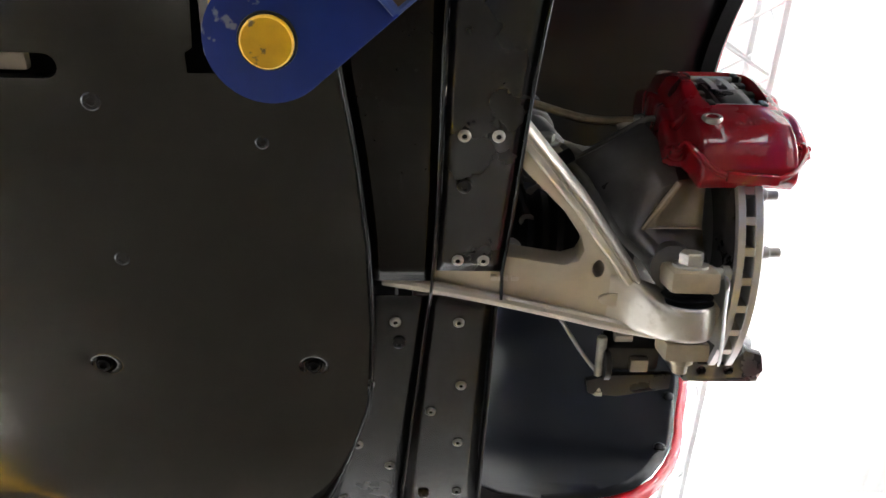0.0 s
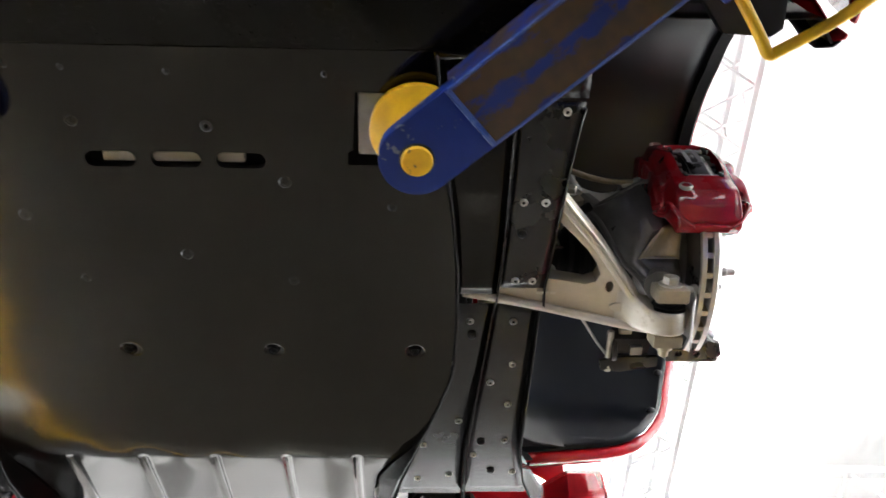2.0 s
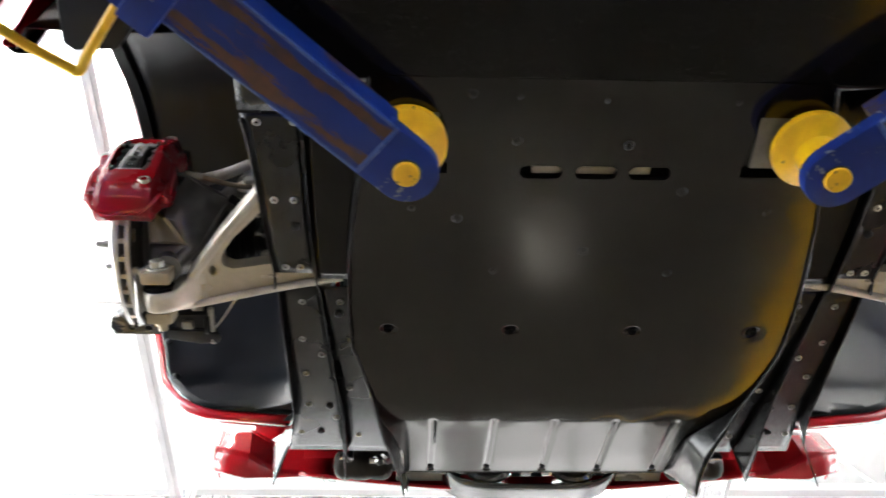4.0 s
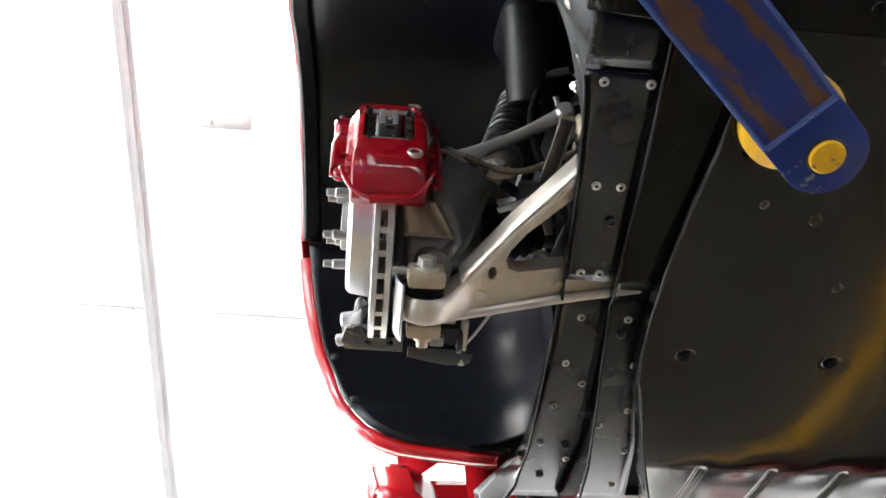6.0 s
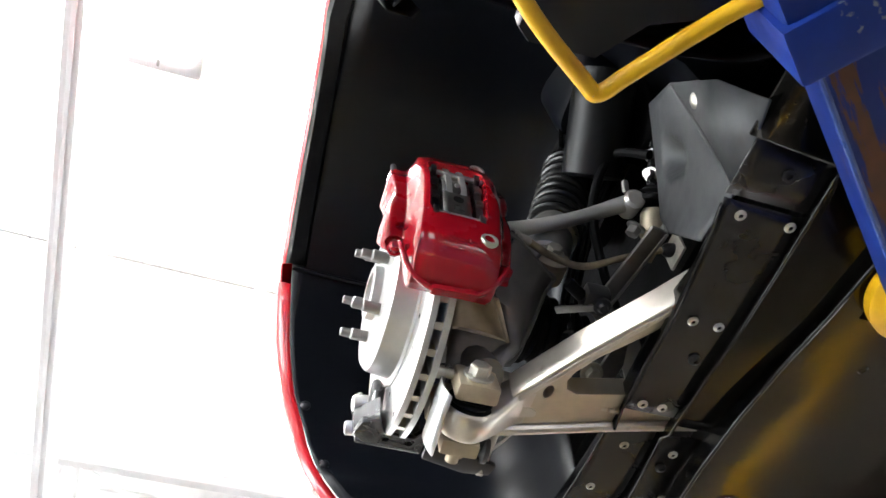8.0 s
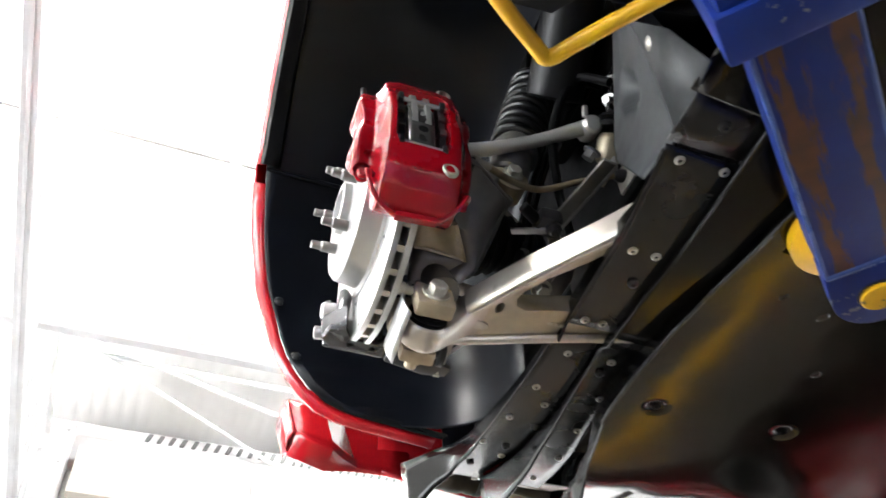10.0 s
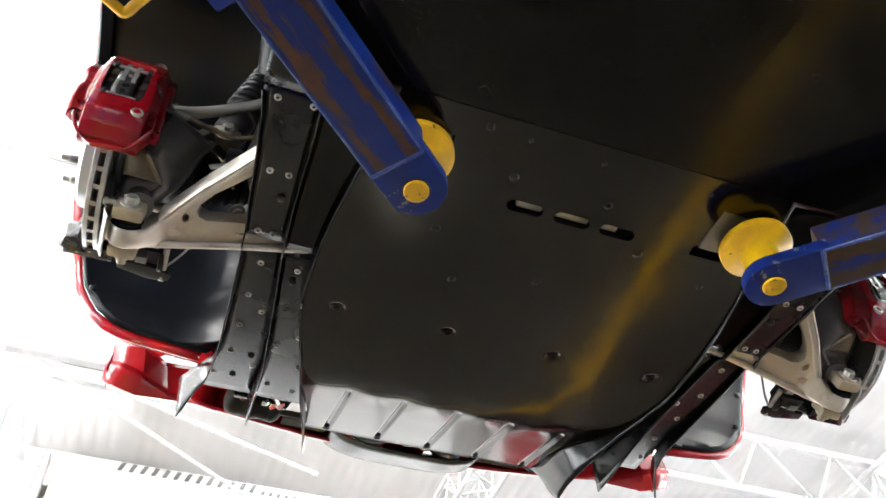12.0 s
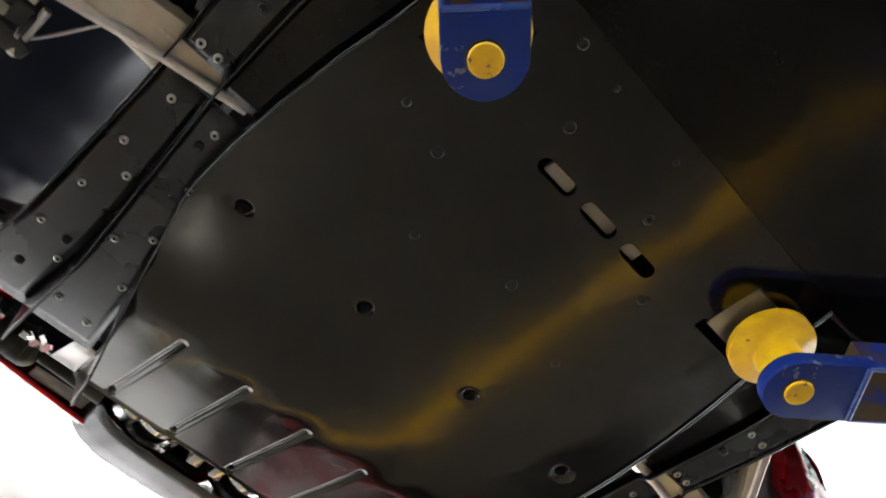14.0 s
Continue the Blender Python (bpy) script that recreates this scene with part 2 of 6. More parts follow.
# ---- mesh helpers ----
def part(name, bm, mat, parent=None, label="", smooth=35.0, solid=0.0, down=False):
    if down:
        bm.normal_update()
        bmesh.ops.reverse_faces(bm, faces=[f for f in bm.faces if f.normal.z > 0])
    elif not solid:
        bmesh.ops.recalc_face_normals(bm, faces=bm.faces)
    me = bpy.data.meshes.new(name)
    bm.to_mesh(me)
    bm.free()
    me.materials.append(mat)
    for p in me.polygons:
        p.use_smooth = True
    me.set_sharp_from_angle(angle=radians(smooth))
    ob = new(name, me)
    if parent is not None:
        ob.parent = parent
    if label:
        ob["label"] = label
    if solid:
        md = ob.modifiers.new("thickness", "SOLIDIFY")
        md.thickness, md.offset = abs(solid), 0.0
    return ob


def thing(name, label, category, group="", at=(0, 0, 0)):
    ob = new(name)
    ob.empty_display_size = 0.05
    ob.location = at
    return tagged(ob, label, category, group)


def flip(bm, s):
    """Mirror a mesh that was made for the +x side when s is -1."""
    if s < 0:
        bmesh.ops.scale(bm, vec=(-1, 1, 1), verts=bm.verts)
        bmesh.ops.reverse_faces(bm, faces=bm.faces)
    return bm


def box(x0, x1, y0, y1, z0, z1, bevel=0.0, seg=2, bm=None):
    bm = bm or bmesh.new()
    one = bmesh.new()
    bmesh.ops.create_cube(one, size=1)
    bmesh.ops.scale(one, vec=(x1 - x0, y1 - y0, z1 - z0), verts=one.verts)
    bmesh.ops.translate(one, vec=((x0 + x1) / 2, (y0 + y1) / 2, (z0 + z1) / 2), verts=one.verts)
    if bevel:
        bmesh.ops.bevel(one, geom=one.edges, offset=bevel, segments=seg, profile=0.6, affect="EDGES")
    return merge(bm, one)


def merge(bm, one, m=None):
    if m is not None:
        bmesh.ops.transform(one, matrix=m, verts=one.verts)
    base = {v: bm.verts.new(v.co) for v in one.verts}
    for f in one.faces:
        try:
            bm.faces.new([base[v] for v in f.verts])
        except ValueError:
            pass
    one.free()
    return bm


def align(a, b):
    a, b = Vector(a), Vector(b)
    return Matrix.Translation(a) @ (b - a).to_track_quat("Z", "Y").to_matrix().to_4x4()


def lathe(a, b, profile, n=24, bm=None, close=True):
    """Turn a profile of (distance along a-b, radius) round the line from a to b."""
    bm = bm or bmesh.new()
    m = align(a, b)
    rings = []
    for h, r in profile:
        rings.append([bm.verts.new(m @ Vector((r * math.cos(2 * math.pi * i / n), r * math.sin(2 * math.pi * i / n), h))) for i in range(n)])
    for p, q in zip(rings, rings[1:]):
        for i in range(n):
            bm.faces.new((p[i], p[(i + 1) % n], q[(i + 1) % n], q[i]))
    if close:
        bm.faces.new(rings[0][::-1])
        bm.faces.new(rings[-1])
    return bm


def rod(a, b, r, n=16, chamfer=0.0, bm=None, r2=None):
    h = (Vector(b) - Vector(a)).length
    r2 = r if r2 is None else r2
    c = chamfer
    prof = [(0, r - c), (c, r), (h - c, r2), (h, r2 - c)] if c else [(0, r), (h, r2)]
    return lathe(a, b, prof, n, bm)


def hexnut(a, b, r, bm=None, washer=0.0):
    bm = rod(a, b, r, 6, r * 0.12, bm)
    if washer:
        d = (Vector(b) - Vector(a)).normalized() * 0.003
        rod(Vector(a), Vector(a) + d, washer, 20, 0.0006, bm)
    return bm


def tube(points, r, n=12, bm=None, smooth=6, radii=None):
    """A round bar along a path that is rounded between its points."""
    bm = bm or bmesh.new()
    p = [Vector(q) for q in points]
    path, rad = [], []
    if smooth and len(p) > 2:
        e = [2 * p[0] - p[1], *p, 2 * p[-1] - p[-2]]
        for i in range(1, len(e) - 2):
            for k in range(smooth):
                t = k / smooth
                a, b, c, d = e[i - 1], e[i], e[i + 1], e[i + 2]
                path.append(0.5 * (2 * b + (c - a) * t + (2 * a - 5 * b + 4 * c - d) * t * t + (3 * b - a - 3 * c + d) * t ** 3))
        path.append(p[-1])
    else:
        path = p
    rings, up = [], None
    for i, q in enumerate(path):
        d = (path[min(i + 1, len(path) - 1)] - path[max(i - 1, 0)]).normalized()
        if up is None:
            up = d.orthogonal().normalized()
        up = (up - d * up.dot(d)).normalized()
        side = d.cross(up)
        rr = r if radii is None else float(np.interp(i / (len(path) - 1), np.linspace(0, 1, len(radii)), radii))
        rings.append([bm.verts.new(q + rr * (math.cos(2 * math.pi * k / n) * up + math.sin(2 * math.pi * k / n) * side)) for k in range(n)])
    for a, b in zip(rings, rings[1:]):
        for k in range(n):
            bm.faces.new((a[k], a[(k + 1) % n], b[(k + 1) % n], b[k]))
    bm.faces.new(rings[0][::-1])
    bm.faces.new(rings[-1])
    return bm


def prism(outline, z0, z1, holes=(), bm=None, m=None, bevel=0.0):
    """A flat plate with that outline and holes through it, from z0 to z1."""
    one = bmesh.new()
    fill_flat(one, (outline, *holes), z0)
    got = bmesh.ops.extrude_face_region(one, geom=one.faces[:])
    bmesh.ops.translate(one, vec=(0, 0, z1 - z0), verts=[g for g in got["geom"] if isinstance(g, bmesh.types.BMVert)])
    bmesh.ops.recalc_face_normals(one, faces=one.faces)
    if bevel:
        sharp = [e for e in one.edges if len(e.link_faces) == 2 and e.calc_face_angle(0) > 1.0]
        bmesh.ops.bevel(one, geom=sharp, offset=bevel, segments=2, profile=0.6, affect="EDGES")
    return merge(bm or bmesh.new(), one, m)


def sheet(rows, bm=None):
    """A surface through rows of points."""
    bm = bm or bmesh.new()
    g = [[bm.verts.new(p) for p in row] for row in rows]
    for a, b in zip(g, g[1:]):
        for i in range(len(a) - 1):
            bm.faces.new((a[i], a[i + 1], b[i + 1], b[i]))
    return bm


def fill_flat(bm, loops, z):
    """Triangles inside the first loop and outside the others, at height z."""
    pts, edges = [], []
    for loop in loops:
        k = len(pts)
        pts += [Vector(p) for p in loop]
        edges += [(k + i, k + (i + 1) % len(loop)) for i in range(len(loop))]
    got = geometry.delaunay_2d_cdt(pts, edges, [], 1, 1e-6)
    vs = [bm.verts.new((p.x, p.y, z)) for p in got[0]]

    def inside(p, loop):
        odd = False
        for (x0, y0), (x1, y1) in zip(loop, loop[1:] + loop[:1]):
            if (y0 > p[1]) != (y1 > p[1]) and p[0] < (x1 - x0) * (p[1] - y0) / (y1 - y0) + x0:
                odd = not odd
        return odd

    for f in got[2]:
        c = (sum(got[0][i].x for i in f) / 3, sum(got[0][i].y for i in f) / 3)
        if inside(c, loops[0]) and not any(inside(c, h) for h in loops[1:]):
            bm.faces.new([vs[i] for i in f])
    return bm


def circle(x, y, rx, ry=None, n=20):
    ry = rx if ry is None else ry
    return [(x + rx * math.cos(2 * math.pi * i / n), y + ry * math.sin(2 * math.pi * i / n)) for i in range(n)]


def stadium(x, y, half, r, n=8):
    a = [(x + half - r + r * math.cos(t), y + r * math.sin(t)) for t in np.linspace(-math.pi / 2, math.pi / 2, n)]
    return a + [(x - half + r - r * math.cos(t), y - r * math.sin(t)) for t in np.linspace(-math.pi / 2, math.pi / 2, n)]


def lin(v, xs, ys):
    return float(np.interp(v, xs, ys))


def step(v, a, b):
    t = min(1.0, max(0.0, (v - a) / (b - a)))
    return t * t * (3 - 2 * t)


# ---- the hall ----
def hall():
    X0, X1, Y0, Y1, H = -9.5, 9.5, -10.0, 7.4, 6.5
    tagged(part("floor", box(X0, X1, Y0, Y1, -0.2, 0.0), M_FLOOR), "glossy grey epoxy workshop floor", "floor", kind="structure")
    tagged(part("floor_line", box(1.345, 1.435, Y0 + 0.5, Y1 - 0.5, 0.0, 0.004), M_LINE), "yellow painted line on the workshop floor", "floor marking", kind="structure")
    tagged(part("floor_line", box(-1.435, -1.345, Y0 + 0.5, Y1 - 0.5, 0.0, 0.004), M_LINE), "yellow painted line on the workshop floor", "floor marking", kind="structure")
    tagged(part("floor_bay", box(X0, -1.435, Y0, Y1, 0.0, 0.004), M_BAY), "dark glossy floor zone beyond the yellow line", "floor", kind="structure")
    # starts past the line: shadow by the parked car put into the colour
    tagged(part("floor_bay", box(1.95, X1, Y0, Y1, 0.0, 0.004), M_BAY), "dark glossy floor zone beyond the yellow line", "floor", kind="structure")
    for nm, b in (("wall_west", (X0 - 0.2, X0, Y0, Y1, 0, H + 0.08)), ("wall_east", (X1, X1 + 0.2, Y0, Y1, 0, H + 0.08)),
                  ("wall_south", (X0 - 0.2, X1 + 0.2, Y0 - 0.2, Y0, 0, H + 0.08)), ("wall_north", (X0 - 0.2, X1 + 0.2, Y1, Y1 + 0.2, 0, H + 0.08))):
        tagged(part(nm, box(*b), M_WALL), "white insulated wall panel", "wall", kind="structure")
    # roof deck, ribbed along y
    rows, x = [], X0
    pts = []
    while x < X1:
        pts += [(x, H), (x + 0.07, H), (x + 0.085, H + 0.003), (x + 0.125, H + 0.003)]
        x += 0.14
    pts.append((X1, H))
    bm = sheet([[(a, Y0, z) for a, z in pts], [(a, Y1, z) for a, z in pts]])
    tagged(part("ceiling", bm, M_CEIL, solid=0.01), "white ribbed metal roof deck", "ceiling", kind="structure")
    # black strip stands in for the shade in the rib ends
    tagged(part("rib_dark_strip", box(X0, X1, Y1 - 0.03, Y1, H, H + 0.045), M_BLACK), "black strip added for the dark of the rib hollows", "closure strip", kind="structure")
    tagged(part("roof_cover", box(X0 - 0.2, X1 + 0.2, Y0 - 0.2, Y1 + 0.2, H + 0.08, H + 0.2), M_CEIL), "closed roof above the ribbed deck", "roof", kind="structure")
    # tall glowing bays in the side walls, unseen, added for light from the sides
    for side, x in (("west", X0), ("east", X1)):
        for i, y in enumerate((-7.6, -3.8, 0.0, 3.8)):
            w = thing("window_%s_%d" % (side, i + 1), "unseen tall glazed bay added to light the hall", "window", "window bays", (x, y, 0.6))
            w["kind"] = "structure"
            q = -1 if x > 0 else 1
            for a, b in ((0, 0.08), (1.6, 1.68), (3.2, 3.28)):
                part("frame_rail", box(min(0, q * 0.08), max(0, q * 0.08), -1.6, 1.6, a, b, 0.006, 1), M_TRUSS, w)
            for a in (-1.6, -0.54, 0.46, 1.52):
                part("frame_post", box(min(0, q * 0.07), max(0, q * 0.07), a, a + 0.08, 0, 3.28, 0.006, 1), M_TRUSS, w)
            for a in (-1.52, -0.46, 0.54):
                for b in (0.08, 1.68):
                    part("pane", box(min(q * 0.02, q * 0.03), max(q * 0.02, q * 0.03), a, a + 0.98, b, b + 1.53), M_DAY if side == "west" else M_DAYE, w)
    # south bays, unseen too, added to light the arms from the front
    for i, x in enumerate((-5.5, -1.8, 1.9, 5.6)):
        w = thing("window_south_%d" % (i + 1), "unseen tall glazed bay added to light the hall", "window", "window bays", (x, Y0, 0.6))
        w["kind"] = "structure"
        for a, b in ((0, 0.08), (1.6, 1.68), (3.2, 3.28)):
            part("frame_rail", box(-1.6, 1.6, 0, 0.08, a, b, 0.006, 1), M_TRUSS, w)
        for a in (-1.6, -0.54, 0.46, 1.52):
            part("frame_post", box(a, a + 0.08, 0, 0.07, 0, 3.28, 0.006, 1), M_TRUSS, w)
        for a in (-1.52, -0.46, 0.54):
            for b in (0.08, 1.68):
                part("pane", box(a, a + 0.98, 0.02, 0.03, b, b + 1.53), M_DAYS, w)
    # unseen doors, added so the ribbed panel has bright and dark to reflect
    for i, (x, hw, lit) in enumerate(((-6.6, 1.8, True), (-2.2, 1.8, True), (0.95, 1.25, True), (4.9, 2.4, False))):
        w = thing("door_%d" % (i + 1), "unseen workshop door added for its rows of glowing panes" if lit else "unseen dark grey workshop door added with glowing upper panes", "door", "workshop doors", (x, Y1, 0.05))
        w["kind"] = "structure"
        for a in (0, 0.86, 1.72, 2.58, 3.42):
            part("frame_rail", box(-hw, hw, -0.07, 0, a, a + 0.06, 0.006, 1), M_TRUSS if lit else M_DOORGREY, w)
        for k in range(4):
            a = -hw + (2 * hw - 0.06) * k / 3
            part("frame_post", box(a, a + 0.06, -0.06, 0, 0, 3.48, 0.006, 1), M_TRUSS if lit else M_DOORGREY, w)
            if k < 3:
                for b in (0.06, 0.92, 1.78, 2.64):
                    glazed = lit or b > 0.9
                    part("pane" if glazed else "door_panel", box(a + 0.06, a + (2 * hw - 0.06) / 3, -0.03, -0.02, b, b + 0.79), M_DOOR if glazed else M_DOORGREY, w)
    sign = tagged(part("red_wall_board", box(2.72, 3.30, Y1 - 0.13, Y1 - 0.08, 1.10, 1.92, 0.01, 2), M_BOARD), "plain red board hung in front of the door", "board")
    for x in (2.80, 3.22):
        part("hanger", rod((x, Y1 - 0.10, 1.90), (x, Y1 - 0.10, 2.66), 0.005, 8), M_STEEL, sign)
        part("hook", rod((x, Y1 - 0.10, 2.65), (x, Y1 - 0.06, 2.65), 0.006, 8), M_STEEL, sign)
    tagged(part("eaves_panel", box(X0, X1, Y1 - 0.22, Y1, 6.335, H - 0.002), M_TRUSS), "white closing panel above the eaves beam", "wall panel", kind="structure")
    # grey blocks stand in for the shade between the roof ribs
    bm = bmesh.new()
    for x, stop, pitch, wide, z0, z1 in ((-1.12, 0.36, 0.118, 0.046, 6.385, 6.485), (0.42, 1.66, 0.088, 0.036, 6.375, 6.425)):
        while x < stop:
            one = box(-wide / 2, wide / 2, Y1 - 0.226, Y1 - 0.219, z0, z1, 0.006, 2)
            for v in one.verts:
                v.co.x += x + 0.35 * (v.co.z - z0)
            merge(bm, one)
            x += pitch
    tagged(part("rib_shade_row", bm, M_GAP), "row of grey blocks for the shaded gaps under the roof ribs", "closure strip", kind="structure")
    for a, b in ((-1.74, 0.0), (0.46, 2.6)):
        tagged(part("cream_panel", box(a, b, Y1 - 0.247, Y1, 5.70, 6.215, 0.004, 1), M_CREAM), "cream wall panel under the eaves", "wall panel", kind="structure")
    pil = tagged(part("wall_pilaster", box(0.0, 0.46, Y1 - 0.29, Y1, 0.0, 6.30, 0.01, 1), M_TRUSS), "white painted wall pilaster", "pilaster", kind="structure")
    col = tagged(part("wall_column", box(-2.12, -1.80, Y1 - 0.42, Y1 - 0.05, 0.0, 6.34, 0.012, 1), M_TRUSS), "white painted steel wall column", "column", kind="structure")
    for z in (5.9, 6.02, 6.14, 6.26):
        for x in (-2.06, -1.86):
            part("column_bolt", hexnut((x, Y1 - 0.42, z), (x, Y1 - 0.445, z), 0.018, None, 0.028), M_TRUSS, col)
    for y, z, r in ((5.62, 6.38, 0.014), (3.32, 6.40, 0.010), (5.85, 6.36, 0.026)):
        tagged(part("conduit", tube([(-5.0, y - 0.05, z), (-1.2, y, z - 0.01), (0.3, y + 0.03, z)], r, 8), M_TRUSS if r > 0.02 else M_STEEL), "thin conduit run under the roof deck", "conduit", kind="structure")
    for p, q in (((-2.0, 5.5, 6.3), (0.9, 6.6, 6.35)), ((-2.0, 5.55, 6.3), (0.2, 7.1, 6.3)), ((-2.0, 4.3, 6.3), (-0.2, 2.6, 6.36))):
        tagged(part("roof_brace", rod(p, q, 0.022, 10), M_TRUSS), "white diagonal roof brace rod", "brace", kind="structure")
    pend = tagged(part("drop_pipe", rod((-1.72, -0.6, 5.42), (-1.71, 1.24, 5.42), 0.012, 10), M_STEEL), "thin grey pipe with a capped end under the roof", "pipe", kind="structure")
    part("end_cap", lathe((-1.71, 1.23, 5.42), (-1.71, 1.30, 5.42), [(0, 0.022), (0.04, 0.022), (0.05, 0.014)], 12), M_STEEL, pend)
    # girts and eaves beam on the north wall
    for z, d, nm in ((6.055, 0.24, "eaves_beam"), (4.9, 0.10, "wall_girt"), (3.75, 0.10, "wall_girt")):
        tagged(part(nm, box(X0, X1, Y1 - d, Y1, z, z + 0.28, 0.01, 1), M_TRUSS), "white painted steel beam along the wall", "beam", kind="structure")


def truss(x, zb, zt, y0, y1):
    """An open lattice truss along y: chords and crossed web bars."""
    t = thing("roof_truss", "white painted lattice roof truss under the deck", "roof truss", "roof trusses", (x, y0, zb))
    t["kind"] = "structure"
    for nm, z in (("bottom_chord", zb), ("top_chord", zt)):
        bm = bmesh.new()
        box(-0.045, 0.045, 0, y1 - y0, z - zb - 0.028, z - zb + 0.03, 0.004, 1, bm)
        box(-0.012, 0.012, 0, y1 - y0, z - zb - 0.034, z - zb - 0.026, 0.002, 1, bm)
        part(nm, bm, M_TRUSS, t)
    n = int((y1 - y0) / 0.62)
    step = (y1 - y0) / n
    for i in range(n):
        a, b = i * step, (i + 1) * step
        for p, q in (((0, a, 0), (0, b, zt - zb)), ((0, b, 0), (0, a, zt - zb))):
            part("web_bar", rod(p, q, 0.020, 8), M_TRUSS, t)
        part("web_post", rod((0, a, 0), (0, a, zt - zb), 0.018, 8), M_TRUSS, t)
    return t


def box_truss(x, z, y0, y1, half=0.17, deep=0.34):
    """A square lattice truss along y: four thin chords, zigzag bars on each face."""
    t = thing("roof_truss", "white painted square lattice truss under the deck", "roof truss", "roof trusses", (x, y0, z))
    t["kind"] = "structure"
    L = y1 - y0
    for a in (-half, half):
        for h in (0, deep):
            part("chord", box(a - 0.017, a + 0.017, 0, L, h - 0.017, h + 0.017, 0.004, 1), M_TRUSS, t)
    n = int(L / 0.36)
    d = L / n
    for i in range(n):
        p, q, r = i * d, (i + 0.5) * d, (i + 1) * d
        for h in (0, deep):
            part("web_bar", rod((-half, p, h), (half, q, h), 0.009, 8), M_TRUSS, t)
            part("web_bar", rod((half, q, h), (-half, r, h), 0.009, 8), M_TRUSS, t)
        for a in (-half, half):
            part("web_bar", rod((a, p, 0), (a, q, deep), 0.009, 8), M_TRUSS, t)
            part("web_bar", rod((a, q, deep), (a, r, 0), 0.009, 8), M_TRUSS, t)
    return t


def girder(y, z, x0, x1):
    t = thing("roof_girder", "white painted lattice girder across the hall", "roof girder", "roof girders", (x0, y, z))
    t["kind"] = "structure"
    L = x1 - x0
    part("bottom_chord", box(0, L, -0.04, 0.04, -0.04, 0.04, 0.005, 1), M_TRUSS, t)
    part("top_chord", box(0, L, -0.04, 0.04, 0.66, 0.74, 0.005, 1), M_TRUSS, t)
    n = 20
    for i in range(n):
        a, b = L * i / n, L * (i + 0.5) / n
        part("web_bar", rod((a, 0, 0), (b, 0, 0.7), 0.016, 8), M_TRUSS, t)
        part("web_bar", rod((b, 0, 0.7), (L * (i + 1) / n, 0, 0), 0.016, 8), M_TRUSS, t)


def high_bay():
    t = thing("high_bay_light", "white high bay lamp hanging under the roof", "ceiling light", "high bay lights")
    part("housing", box(-0.19, 0.19, -0.50, 0.50, 0.0, 0.09, 0.015, 2), M_TRUSS, t)
    part("diffuser", box(-0.13, 0.13, -0.40, 0.40, -0.012, -0.002), M_LAMP, t, "glowing white diffuser")
    # upward glow added to each lamp to whiten the roof deck
    part("roof_fill", box(-0.15, 0.15, -0.46, 0.46, 0.092, 0.098), M_UP, t, "glowing top panel added to brighten the roof")
    for yy in (-0.48, 0.48):
        part("hanger", rod((0, yy, 0.09), (0, yy, 1.10), 0.006, 8), M_TRUSS, t)
    return t


hall()
truss(-2.06, 5.15, 6.2, -9.8, 7.1)
box_truss(2.0, 5.15, -9.8, 7.1, 0.155)
for x in (-6.4, 6.6):
    truss(x, 5.15, 6.2, -9.8, 7.1)
for y in (4.62, -1.6):
    girder(y, 5.6, -9.4, 9.4)
bay = high_bay()
bay.location = (1.2, 4.48, 5.4)
# the first has a reflected spot to go by; the rest are added fill
for p in ((-1.68, 0.8), (0.8, -2.9), (-5.0, 3.95), (-5.0, -2.9), (5.4, -5.6), (-4.8, 6.5), (7.8, 2.2), (7.8, -1.8)):
    copy_thing(bay, pose(p[0], p[1], 5.4))


# ---- the car parked in the next bay ----
M_CARGLASS = material("dark_car_glass", (0.012, 0.014, 0.016), 0.05, 0, 80, 3, 0.2, 0.0, 0.02)
M_PARKED = material("glossy_red_paint", (0.15, 0.004, 0.008), 0.10, 0, 200, 3.0, 0.1, 0.0, 0.03, 0.8)


def loft(sections):
    bm = bmesh.new()
    rings = [[bm.verts.new(p) for p in sec + [(-x, y, z) for x, y, z in sec[-2:0:-1]]] for sec in sections]
    for p, q in zip(rings, rings[1:]):
        for i in range(len(p)):
            j = (i + 1) % len(p)
            bm.faces.new((p[i], p[j], q[j], q[i]))
    bm.faces.new(rings[0][::-1])
    bm.faces.new(rings[-1])
    return bm


